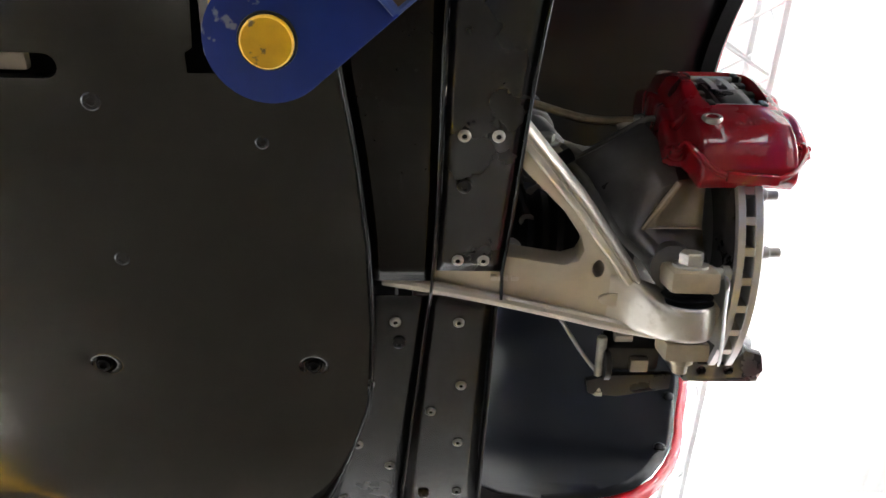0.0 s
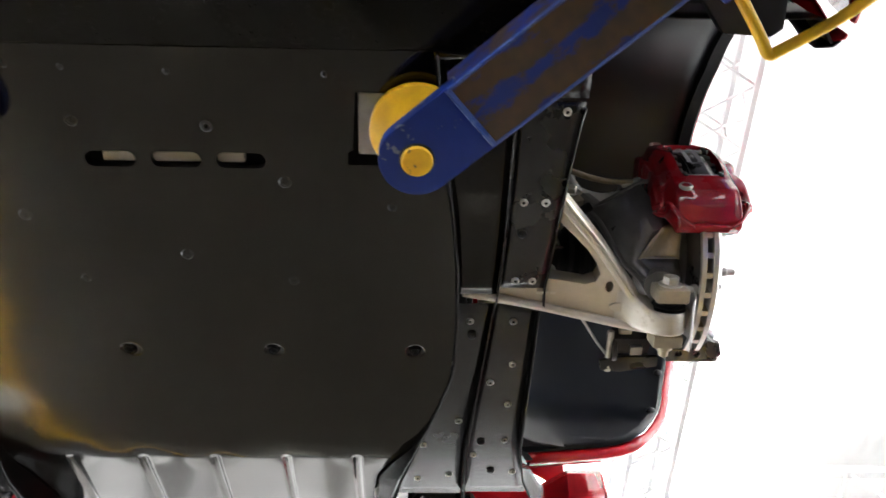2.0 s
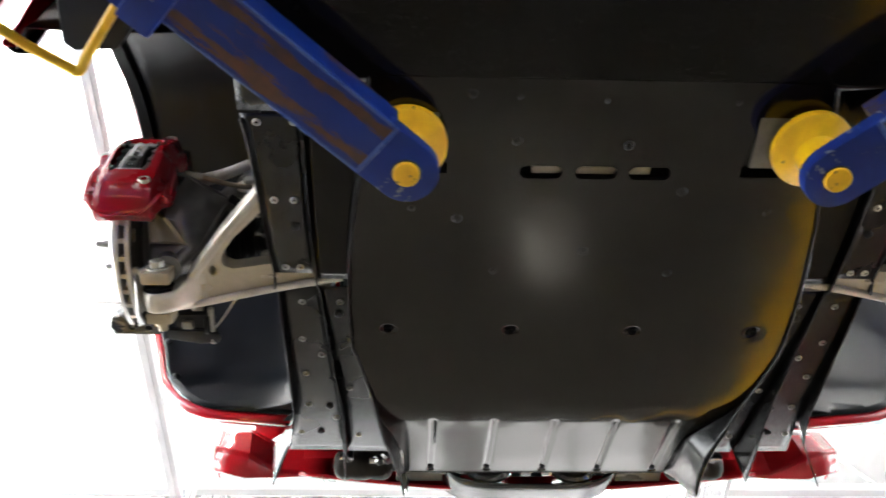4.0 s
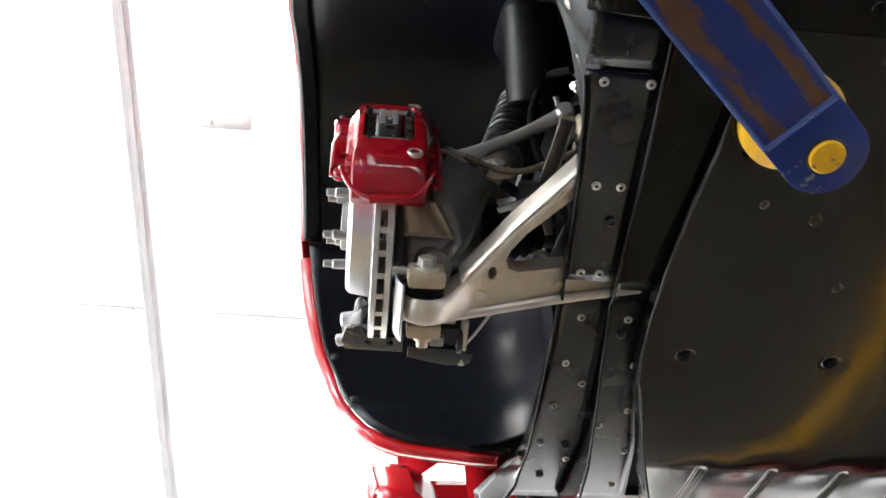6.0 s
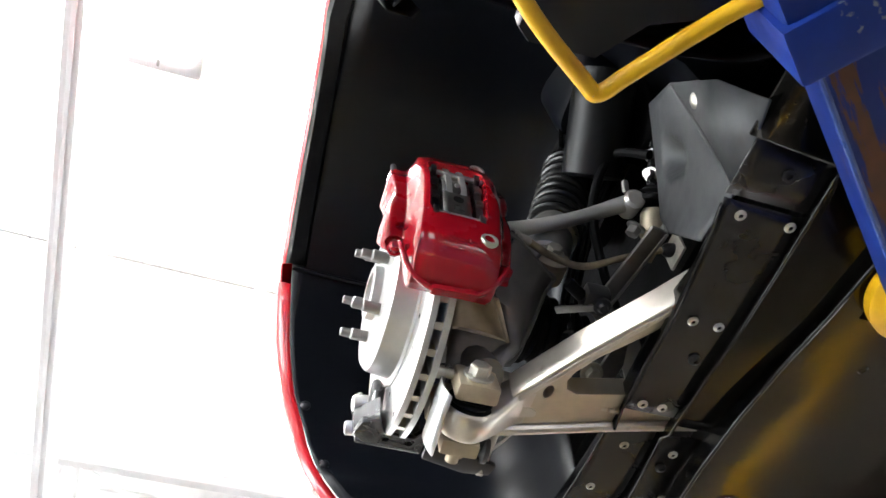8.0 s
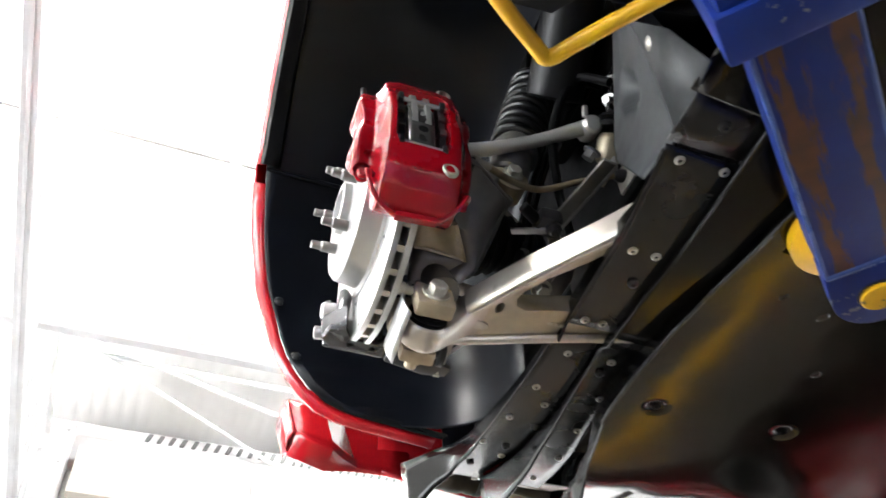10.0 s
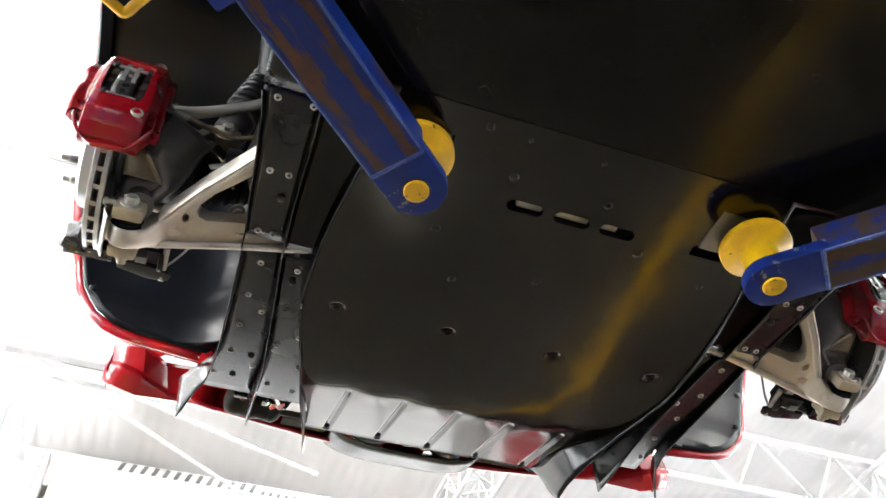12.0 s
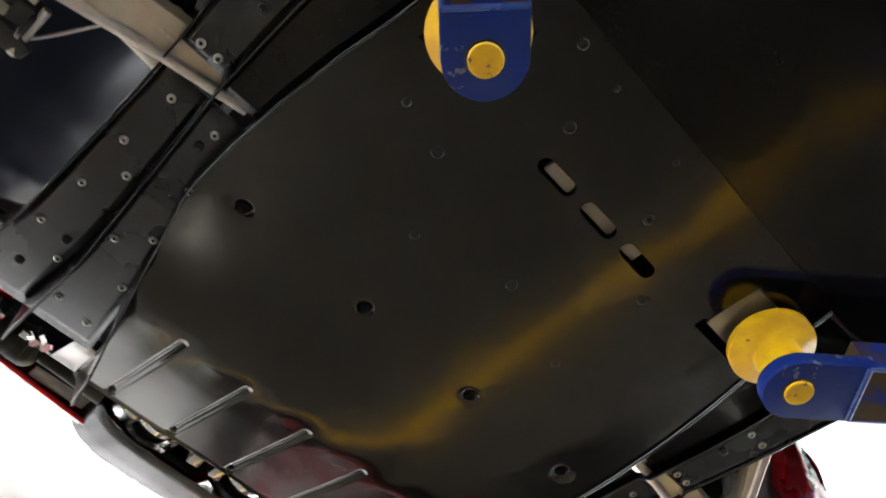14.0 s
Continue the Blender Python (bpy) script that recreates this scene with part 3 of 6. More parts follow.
def parked_car(x, y):
    t = thing("parked_car", "low red sports coupe parked on the floor of the next bay", "car", "", (x, y, 0.004))
    secs = []
    Y = (0.0, 0.12, 0.5, 1.0, 1.5, 2.2, 3.0, 3.6, 4.1, 4.35, 4.4)
    for v in [0.1 * i for i in range(45)]:
        w = lin(v, Y, (0.55, 0.75, 0.89, 0.93, 0.91, 0.90, 0.94, 0.95, 0.90, 0.80, 0.72))
        zb = lin(v, Y, (0.30, 0.18, 0.15, 0.15, 0.15, 0.15, 0.15, 0.16, 0.20, 0.28, 0.35))
        zs = lin(v, Y, (0.43, 0.53, 0.68, 0.76, 0.79, 0.80, 0.86, 0.89, 0.86, 0.78, 0.68))
        zt = lin(v, Y, (0.47, 0.60, 0.70, 0.75, 0.83, 0.86, 0.88, 0.92, 0.92, 0.86, 0.75))
        zm = (zb + zs) / 2
        secs.append([(0, v, zb), (w * 0.88, v, zb), (w * 0.98, v, zb + 0.08), (w, v, zm), (w * 0.985, v, zm + (zs - zm) * 0.6),
                     (w * 0.93, v, zs), (w * 0.82, v, zs + (zt - zs) * 0.5), (w * 0.5, v, zt), (0, v, zt + 0.01)])
    part("body", loft(secs), M_PARKED, t, "glossy red body", 40)
    G = (1.35, 1.75, 2.2, 2.7, 3.3, 3.8)
    secs, roof = [], []
    for v in np.linspace(1.35, 3.8, 22):
        a = lin(v, G, (0.78, 0.79, 0.80, 0.80, 0.76, 0.66))
        za = lin(v, G, (0.76, 0.78, 0.80, 0.82, 0.84, 0.86))
        b = lin(v, G, (0.70, 0.63, 0.58, 0.58, 0.55, 0.48))
        zt = lin(v, G, (0.80, 1.02, 1.19, 1.20, 1.09, 0.92))
        secs.append([(0, v, za), (a, v, za), (lin(0.8, (0, 1), (a, b)), v, za + (zt - za) * 0.8), (b * 0.85, v, zt - 0.01), (b * 0.4, v, zt), (0, v, zt + 0.008)])
        if 2.1 < v < 3.2:
            roof.append([(k * b, v, zt + 0.022 - 0.03 * abs(k) ** 3) for k in (-1.05, -0.85, -0.4, 0, 0.4, 0.85, 1.05)])
    part("glasshouse", loft(secs), M_CARGLASS, t, "dark tinted glass", 40)
    part("roof", sheet(roof), M_PARKED, t, "glossy red roof panel", 40, 0.02)
    for sx in (-1, 1):
        for v in (0.95, 3.5):
            tyre = part("tyre", lathe((sx * 0.74, v, 0.32), (sx * 0.97, v, 0.32), [(0, 0.20), (0, 0.30), (0.03, 0.318), (0.195, 0.318), (0.22, 0.30), (0.225, 0.235)], 32), M_BLACK, t)
            part("rim", lathe((sx * 0.90, v, 0.32), (sx * 0.98, v, 0.32), [(0, 0.23), (0.062, 0.235), (0.070, 0.225), (0.03, 0.19), (0.045, 0.06), (0.06, 0.05)], 28), M_MACH, tyre, "silver alloy rim")
            # arches aren't cut: a black ring stands in for the shaded opening
            part("wheel_arch", lathe((sx * 0.86, v, 0.34), (sx * 0.951, v, 0.34), [(0, 0.37), (0.08, 0.37), (0.0905, 0.362), (0.0905, 0.33), (0.02, 0.33)], 32), M_BLACK, t, "black ring in place of the dark wheel arch opening")
        part("headlight", flip(lathe((0.62, 0.16, 0.615), (0.60, 0.05, 0.60), [(0, 0.10), (0.05, 0.098), (0.085, 0.08), (0.10, 0.04)], 20), sx), M_CARGLASS, t, "clear headlight")
        part("mirror", flip(box(0.88, 1.05, 1.62, 1.74, 0.86, 0.97, 0.03, 3), sx), M_PARKED, t)
        part("mirror_stalk", flip(box(0.78, 0.95, 1.66, 1.70, 0.84, 0.885, 0.008, 1), sx), M_BLACK, t)
    part("grille", box(-0.42, 0.42, -0.006, 0.30, 0.20, 0.34, 0.03, 2), M_BLACK, t, "black lower grille")
    return t


parked_car(3.0, 1.5)


# ---- the car ----
car = thing("sports_car", "red sports car raised on a lift, wheels off, black underside", "car", "", (0, 0, 1.9))
INV = Matrix.Translation((0, 0, -1.9))


def cp(name, bm, mat, parent=None, label="", smooth=35.0, solid=0.0, down=False):
    """A part of the car, made in world places."""
    if parent is None:
        bmesh.ops.transform(bm, matrix=INV, verts=bm.verts)
        return part(name, bm, mat, car, label, smooth, solid, down)
    bmesh.ops.transform(bm, matrix=INV, verts=bm.verts)
    return part(name, bm, mat, parent, label, smooth, solid, down)


# main undertray: flat floor with slots, recesses and lift notches, then an upswept rear
EDGE_Y = (-0.487, -0.40, -0.317, -0.241, -0.15, -0.055, 0.02, 0.071, 0.115, 0.153, 0.19, 0.225, 0.25, 0.28, 0.30, 0.36, 0.457)
EDGE_X = (0.352, 0.362, 0.371, 0.383, 0.392, 0.395, 0.393, 0.387, 0.372, 0.357, 0.338, 0.319, 0.306, 0.295, 0.291, 0.287, 0.288)
RISE_Y = (0.09, 0.13, 0.17, 0.20, 0.225, 0.24, 0.30, 0.46)
RISE_Z = (1.900, 1.9006, 1.9020, 1.9045, 1.9085, 1.9130, 1.932, 1.984)


# behind the crease the two edges are not quite alike: the plastic has sagged outwards on one side
SAG_Y = (0.15, 0.20, 0.25, 0.30, 0.36, 0.457)
SAG_LEFT = (0.004, 0.022, 0.040, 0.034, 0.022, 0.014)
SAG_RIGHT = (0.0, -0.003, -0.014, -0.023, -0.023, -0.024)
RIBS = (-0.247, -0.126, -0.005, 0.116, 0.237)


def half_width(y, s=1):
    return lin(y, EDGE_Y, EDGE_X) + lin(y, SAG_Y, SAG_RIGHT if s > 0 else SAG_LEFT)


def columns(y):
    """Places across the tray: fixed over the ribs, stretched only at the edges."""
    fine = list(np.linspace(-0.2585, 0.2485, 283))
    a, b = half_width(y, -1), half_width(y, 1)
    return [-a + (a - 0.2585) * k / 6 for k in range(6)] + fine + [0.2485 + (b - 0.2485) * k / 6 for k in range(1, 7)]


def smooth_rise(y):
    return sum(lin(y + d, RISE_Y, RISE_Z) for d in (-0.014, -0.007, 0, 0.007, 0.014)) / 5 if y > 0.07 else 1.9


def strip_z(y):
    if y < -0.085:
        return 1.905 + 0.075 * max(0, y + 0.27)
    return 1.935 + 0.06 * (y + 0.04) + 0.30 * max(0, y + 0.04) ** 2


FREE_Y = (0.05, 0.12, 0.16, 0.19, 0.22, 0.25, 0.30, 0.35, 0.405, 0.43, 0.46)
FREE_X = (0.394, 0.372, 0.356, 0.342, 0.328, 0.314, 0.302, 0.297, 0.300, 0.297, 0.290)
FREE_LEFT = (0.394, 0.376, 0.366, 0.358, 0.350, 0.342, 0.326, 0.312, 0.301, 0.297, 0.292)
FREE_Z = (1.894, 1.893, 1.891, 1.886, 1.876, 1.868, 1.866, 1.867, 1.868, 1.905, 1.974)
FASTENERS = [(-0.334, 0.0), (-0.112, 0.0), (0.112, 0.0), (0.334, 0.0)]
SLOTS = [(-0.086, -0.326), (0.003, -0.326), (0.091, -0.326)]


def undertray():
    bm = bmesh.new()
    y_end = 0.05
    left = [(-half_width(y, -1), y) for y in np.linspace(-0.484, y_end, 28)]
    back = [(x, y_end) for x in columns(y_end)[-2:0:-1]]
    front = [(x, -0.484) for x in np.linspace(-half_width(-0.484), half_width(-0.484), 20)[1:-1]]
    # notches for the lift pads at both sides, open in the floor
    outline = front + [(half_width(y), y) for y in np.linspace(-0.484, y_end, 28)] + back + left[::-1]
    holes = [stadium(x, y, 0.034, 0.0115) for x, y in SLOTS]
    holes += [circle(x, y, 0.027, 0.0215, 24) for x, y in FASTENERS]
    for s in (-1, 1):
        holes.append([(s * a, b) for a, b in ((0.250, -0.427), (0.245, -0.345), (0.238, -0.340), (0.238, -0.322), (0.343, -0.322), (0.343, -0.427))])
    fill_flat(bm, (outline, *holes), 1.9)
    # upswept rear with pressed ribs
    ys = [y_end] + list(np.linspace(y_end, 0.457, 150))[1:]
    rows = []
    for y in ys:
        row = []
        for x in columns(y):
            # the crease runs in shallow scallops from rib to rib
            z = smooth_rise(y + 0.004 * math.cos(2 * math.pi * (x + 0.005) / 0.121) * math.exp(-((y - 0.225) / 0.03) ** 2))
            for c in RIBS:
                d = abs(x - c)
                if 0.229 < y < 0.449 and d < 0.0095:
                    # rounded at both ends
                    over = max(0.0, 0.2385 - y, y - 0.4395)
                    q = min(1.0, math.hypot(d, over) / 0.0095)
                    z += 0.0048 * (0.5 + 0.5 * math.cos(q * math.pi)) ** 0.75
            row.append((x, y, z))
        rows.append(row)
    sheet(rows, bm)
    bmesh.ops.remove_doubles(bm, verts=bm.verts, dist=0.0002)
    for f in bm.faces:
        if f.normal.z > 0:
            f.normal_flip()
    tray = cp("undertray", bm, M_TRAY, None, "semi-gloss black plastic undertray with slots and an upswept ribbed rear", 30, 0.0, True)
    for x, y in FASTENERS:
        b = bmesh.new()
        prof = [(1.0, 0.0), (0.97, 0.0), (0.88, 0.0001), (0.78, 0.0003), (0.68, 0.0006), (0.60, 0.0010), (0.52, 0.0018), (0.46, 0.0027), (0.40, 0.0034), (0.34, 0.0037), (0.27, 0.0037)]
        rings = [[b.verts.new((x + 0.027 * k * math.cos(t), y + 0.0215 * k * math.sin(t), 1.9 + 1.5 * h)) for t in np.linspace(0, 2 * math.pi, 25)[:-1]] for k, h in prof]
        for p, q in zip(rings, rings[1:]):
            for i in range(24):
                b.faces.new((p[i], p[(i + 1) % 24], q[(i + 1) % 24], q[i]))
        b.faces.new(rings[-1])
        cp("recess", b, M_TRAY, tray, "", 60, 0.0, True)
        b = bmesh.new()
        lathe((x, y, 1.909), (x, y, 1.89), [(0, 0.011), (0.003, 0.011), (0.004, 0.0075), (0.008, 0.007), (0.0085, 0.004), (0.006, 0.0038)], 18, b)
        cp("bolt", b, M_BLACK, tray)
    for x, y, r in ((-0.129, -0.381, 0.008), (0.049, -0.376, 0.008), (0.149, -0.294, 0.0085), (-0.219, -0.238, 0.0085), (0.0, -0.176, 0.0085),
                    (-0.294, -0.256, 0.006), (0.299, -0.257, 0.006), (-0.152, -0.134, 0.007), (0.152, -0.132, 0.007),
                    (-0.202, -0.459, 0.007), (0.005, -0.451, 0.004), (0.21, -0.451, 0.004), (-0.129, -0.455, 0.004)):
        b = lathe((x, y, 1.9), (x, y, 1.89), [(-0.0004, r + 0.001), (0.0006, r), (0.0014, r - 0.0012), (0.0012, r * 0.5), (-0.0006, r * 0.4)], 18)
        cp("plug", b, M_PLATE, tray)
    for x in RIBS:
        xx, y = x, 0.438
        z = smooth_rise(y) + 0.004
        cp("rib_screw", lathe((xx, y, z + 0.004), (xx, y + 0.004, z - 0.01), [(0, 0.0055), (0.006, 0.0055), (0.008, 0.004), (0.006, 0.0025)], 14), M_BLACKMET, tray)
    for x, y in SLOTS:
        rim = stadium(x, y, 0.034, 0.0115)
        rim.append(rim[0])
        cp("slot_wall", sheet([[(a, b, 1.9) for a, b in rim], [(a, b, 1.914) for a, b in rim]]), M_BLACK, tray)
    # what shows inside the slots and notches
    cp("cross_plate", box(-0.100, 0.094, -0.350, -0.318, 1.911, 1.922, 0.003), M_PALE, tray, "pale beige plate above the slots")
    cp("dark_backing", box(-0.21, 0.21, -0.40, -0.28, 1.955, 1.965, 0.003), M_BLACK, tray)
    for s in (-1, 1):
        cp("lift_point", flip(box(0.252, 0.335, -0.425, -0.335, 1.906, 1.93, 0.004), s), M_STEEL, tray, "bare grey lift point")
        cp("rail", flip(box(0.225, 0.36, -0.47, -0.30, 1.932, 1.96), s), M_BLACK, tray)
    return tray


undertray()


def front_tray():
    b = bmesh.new()
    rows = []
    for y in (-3.3, -2.6, -1.6, -0.70, -0.53, -0.488, -0.472):
        w = 0.571 if y < -0.48 else 0.345
        rows.append([(x * w, y, 1.9035) for x in (-1, -0.9, -0.45, 0, 0.45, 0.9, 1)])
    sheet(rows, b)
    # dimmed copy of the tray plastic, for the weaker light on this part
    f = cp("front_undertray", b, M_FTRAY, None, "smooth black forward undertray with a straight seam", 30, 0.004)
    for x, y, r in ((-0.235, -0.516, 0.010), (0.239, -0.507, 0.008), (-0.02, -0.62, 0.006), (0.25, -0.70, 0.008), (-0.26, -0.72, 0.008)):
        b = lathe((x, y, 1.9015), (x, y, 1.88), [(0, r * 0.85), (0.0008, r * 0.8), (0.0014, r * 0.6), (0.0010, r * 0.3)], 18)
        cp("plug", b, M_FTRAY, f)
    # unseen body above and beside the forward tray, added to shade the floor
    cp("body_shell", box(-0.90, 0.90, -3.4, -1.15, 1.93, 2.35, 0.08, 4), M_RED, None, "unseen red body block added ahead of the rear wheels")


front_tray()

MID_Y = (-0.487, -0.371, -0.207, -0.085, -0.05, 0.109, 0.249, 0.45)
MID_X = (0.470, 0.467, 0.465, 0.460, 0.456, 0.441, 0.428, 0.430)
OUT_Y = (-0.42, -0.383, -0.289, -0.177, -0.10, -0.05, 0.108, 0.25, 0.35, 0.45)
OUT_X = (0.560, 0.553, 0.543, 0.535, 0.528, 0.526, 0.524, 0.525, 0.540, 0.560)
STRIP_IN_Y = (-0.08, 0.02, 0.10, 0.16, 0.25, 0.45)
STRIP_IN_X = (0.390, 0.388, 0.374, 0.362, 0.338, 0.303)


def strip(s, name, x_in, x_out, y0, y1, label, mat=M_PLATE, dz=0.0, steps=22):
    rows = []
    for y in np.linspace(y0, y1, steps):
        a, b = x_in(y), x_out(y)
        rows.append([(a + (b - a) * k / 6, y, strip_z(y) + dz) for k in range(7)])
    return cp(name, flip(sheet(rows), s), mat, None, label, 30, 0.0025)


def rivet(s, x, y, z, parent, dark=False):
    b = bmesh.new()
    if dark:
        lathe((x, y, z - 0.002), (x, y, z - 0.02), [(0, 0.0072), (0.003, 0.0068), (0.004, 0.005), (0.0042, 0.003), (0.002, 0.0028)], 16, b)
        cp("push_clip", flip(b, s), M_BLACKMET, parent, "black push clip")
    else:
        lathe((x, y, z - 0.002), (x, y, z - 0.02), [(0, 0.0062), (0.0008, 0.0062), (0.0022, 0.0050), (0.0028, 0.0036), (0.0026, 0.0026), (-0.006, 0.0024)], 16, b)
        cp("rivet", flip(b, s), M_ZINC, parent, "bare metal pop rivet")
        # black plug added so the rivet's hollow reads dark
        cp("rivet_dark", flip(lathe((x, y, z - 0.002), (x, y, z - 0.02), [(0, 0.0026), (0.0016, 0.0026), (0.0018, 0.0010)], 10), s), M_BLACK, parent)


def fin(s, name, rows, label, thick=0.0028):
    """An upright blade between a base line and a free edge: rows of base point and free point."""
    b = sheet([[Vector(p).lerp(Vector(q), k / 5) for k in range(6)] for p, q in rows])
    return cp(name, flip(b, s), M_BLADE, None, label, 30, thick)


def side_plates(s):
    mid, out = (lambda y: lin(y, MID_Y, MID_X)), (lambda y: lin(y, OUT_Y, OUT_X))
    # dimmed copy here too, to hold down a bright reflection
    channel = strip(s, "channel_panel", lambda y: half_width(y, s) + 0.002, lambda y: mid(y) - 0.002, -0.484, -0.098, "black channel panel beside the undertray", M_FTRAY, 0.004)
    plate = strip(s, "side_plate", lambda y: mid(y) + 0.002, out, -0.418, -0.1135, "riveted black side plate in front of the arm")
    for x, y in ((0.478, -0.405), (0.535, -0.404), (0.486, -0.266), (0.518, -0.266), (0.485, -0.127), (0.511, -0.127)):
        rivet(s, x, y, strip_z(y), plate)
    rivet(s, 0.488, -0.213, strip_z(-0.213), plate, True)
    fore = strip(s, "fore_plate", lambda y: mid(y) + 0.002, lambda y: 0.562, -0.490, -0.424, "plain black plate ahead of the riveted one", M_PLATE, -0.001, 4)
    rivet(s, 0.512, -0.459, strip_z(-0.459), fore, True)
    inner = strip(s, "inner_strip", lambda y: lin(y, STRIP_IN_Y, STRIP_IN_X), lambda y: mid(y) - 0.002, -0.072, 0.445, "riveted black diffuser strip next to the undertray")
    outer = strip(s, "outer_strip", lambda y: mid(y) + 0.002, lambda y: out(y) - 0.002, -0.072, 0.440, "riveted black diffuser strip next to the wheel well")
    for x, y in ((0.421, -0.038), (0.391, 0.053), (0.375, 0.157), (0.413, 0.198), (0.352, 0.269), (0.402, 0.369), (0.343, 0.385)):
        rivet(s, x, y, strip_z(y), inner)
    rivet(s, 0.425, -0.010, strip_z(-0.01), inner, True)
    for x, y in ((0.490, -0.038), (0.496, 0.054), (0.462, 0.097), (0.496, 0.152), (0.499, 0.253), (0.445, 0.300), (0.523, 0.359)):
        rivet(s, x, y, strip_z(y), outer)
    rivet(s, 0.456, 0.257, strip_z(0.257), outer, True)
    rivet(s, 0.481, 0.353, strip_z(0.353), outer, True)
    # fences: low ridges that grow into blades at the rear
    rows = []
    for y in np.linspace(-0.48, 0.460, 90):
        xb = half_width(y, s)
        zb = 1.925 if y < 0.05 else max(smooth_rise(y) + 0.006, lin(y, (0.05, 0.25), (1.925, 1.915)))
        xf = xb + 0.004 if y < 0.05 else lin(y, FREE_Y, FREE_X if s > 0 else FREE_LEFT)
        zf = 1.894 if y < 0.05 else lin(y, FREE_Y, FREE_Z)
        rows.append(((xb + 0.003, y, zb), (xf, y, zf)))
    fin(s, "inner_blade", rows, "black diffuser blade along the undertray edge")
    rows = []
    for y in np.linspace(-0.48, 0.430, 50):
        x = mid(y)
        zf = strip_z(y) - lin(y, (-0.48, -0.09, 0.05, 0.20, 0.36, 0.455), (0.009, 0.010, 0.018, 0.040, 0.080, 0.105))
        rows.append(((x, y, strip_z(y) + 0.004), (x - 0.002, y, zf)))
    fin(s, "middle_blade", rows, "black diffuser blade between the strips")
    rows = []
    for y in np.linspace(-0.41, -0.114, 14):
        rows.append(((out(y), y, strip_z(y) + lin(y, (-0.41, -0.33, -0.28), (0.003, 0.006, 0.025))), (out(y) + 0.002, y, strip_z(y) - 0.004)))
    rows.append(((0.531, -0.085, 1.925), (0.531, -0.085, 1.905)))
    fin(s, "plate_flange", rows, "folded edge of the side plate")
    rows = []
    for y in np.linspace(-0.07, 0.42, 34):
        zf = strip_z(y) - lin(y, (-0.07, 0.10, 0.22, 0.30, 0.36, 0.42), (0.010, 0.016, 0.028, 0.041, 0.064, 0.114))
        xf = lin(y, (-0.07, 0.15, 0.25, 0.33, 0.42), (0.529, 0.526, 0.525, 0.534, 0.575))
        xb = lin(y, (0.25, 0.30, 0.35, 0.42), (0.525, 0.531, 0.552, 0.588)) if y > 0.25 else out(y)
        rows.append(((xb, y, strip_z(y) + 0.006 - 0.012 * max(0, y - 0.35) / 0.07), (xf, y, zf)))
    fin(s, "outer_blade", rows, "flared black diffuser blade beside the wheel well")


for s in (1, -1):
    side_plates(s)

# wheel arches: lip, liner, quarter panel
YC, ZC, RA = -0.085, 2.2, 0.415
SEAM = 18  # lip row where bumper cover and fender meet
LIP_A = (0, 10, 24, 44, 67, 90, 103, 115, 131, 150, 180)
LIP_X = (0.862, 0.887, 0.911, 0.936, 0.947, 0.957, 0.964, 0.972, 0.970, 0.962, 0.945)
TAIL = [(0.557, 0.334, 2.008), (0.61, 0.334, 2.013), (0.655, 0.334, 2.018), (0.70, 0.334, 2.023), (0.73, 0.334, 2.029), (0.765, 0.333, 2.042), (0.795, 0.332, 2.066), (0.818, 0.331, 2.095), (0.838, 0.330, 2.128), (0.852, 0.330, 2.165)]


def lip_points():
    pts = list(TAIL)
    for a in range(0, 196, 5):
        pts.append((lin(a, LIP_A, LIP_X), YC + RA * math.cos(radians(a)), ZC + RA * math.sin(radians(a))))
    x, y, z = pts[-1]
    pts += [(0.94, y - 0.0, z - 0.05), (0.93, y - 0.005, z - 0.10)]
    return [Vector(p) for p in pts]


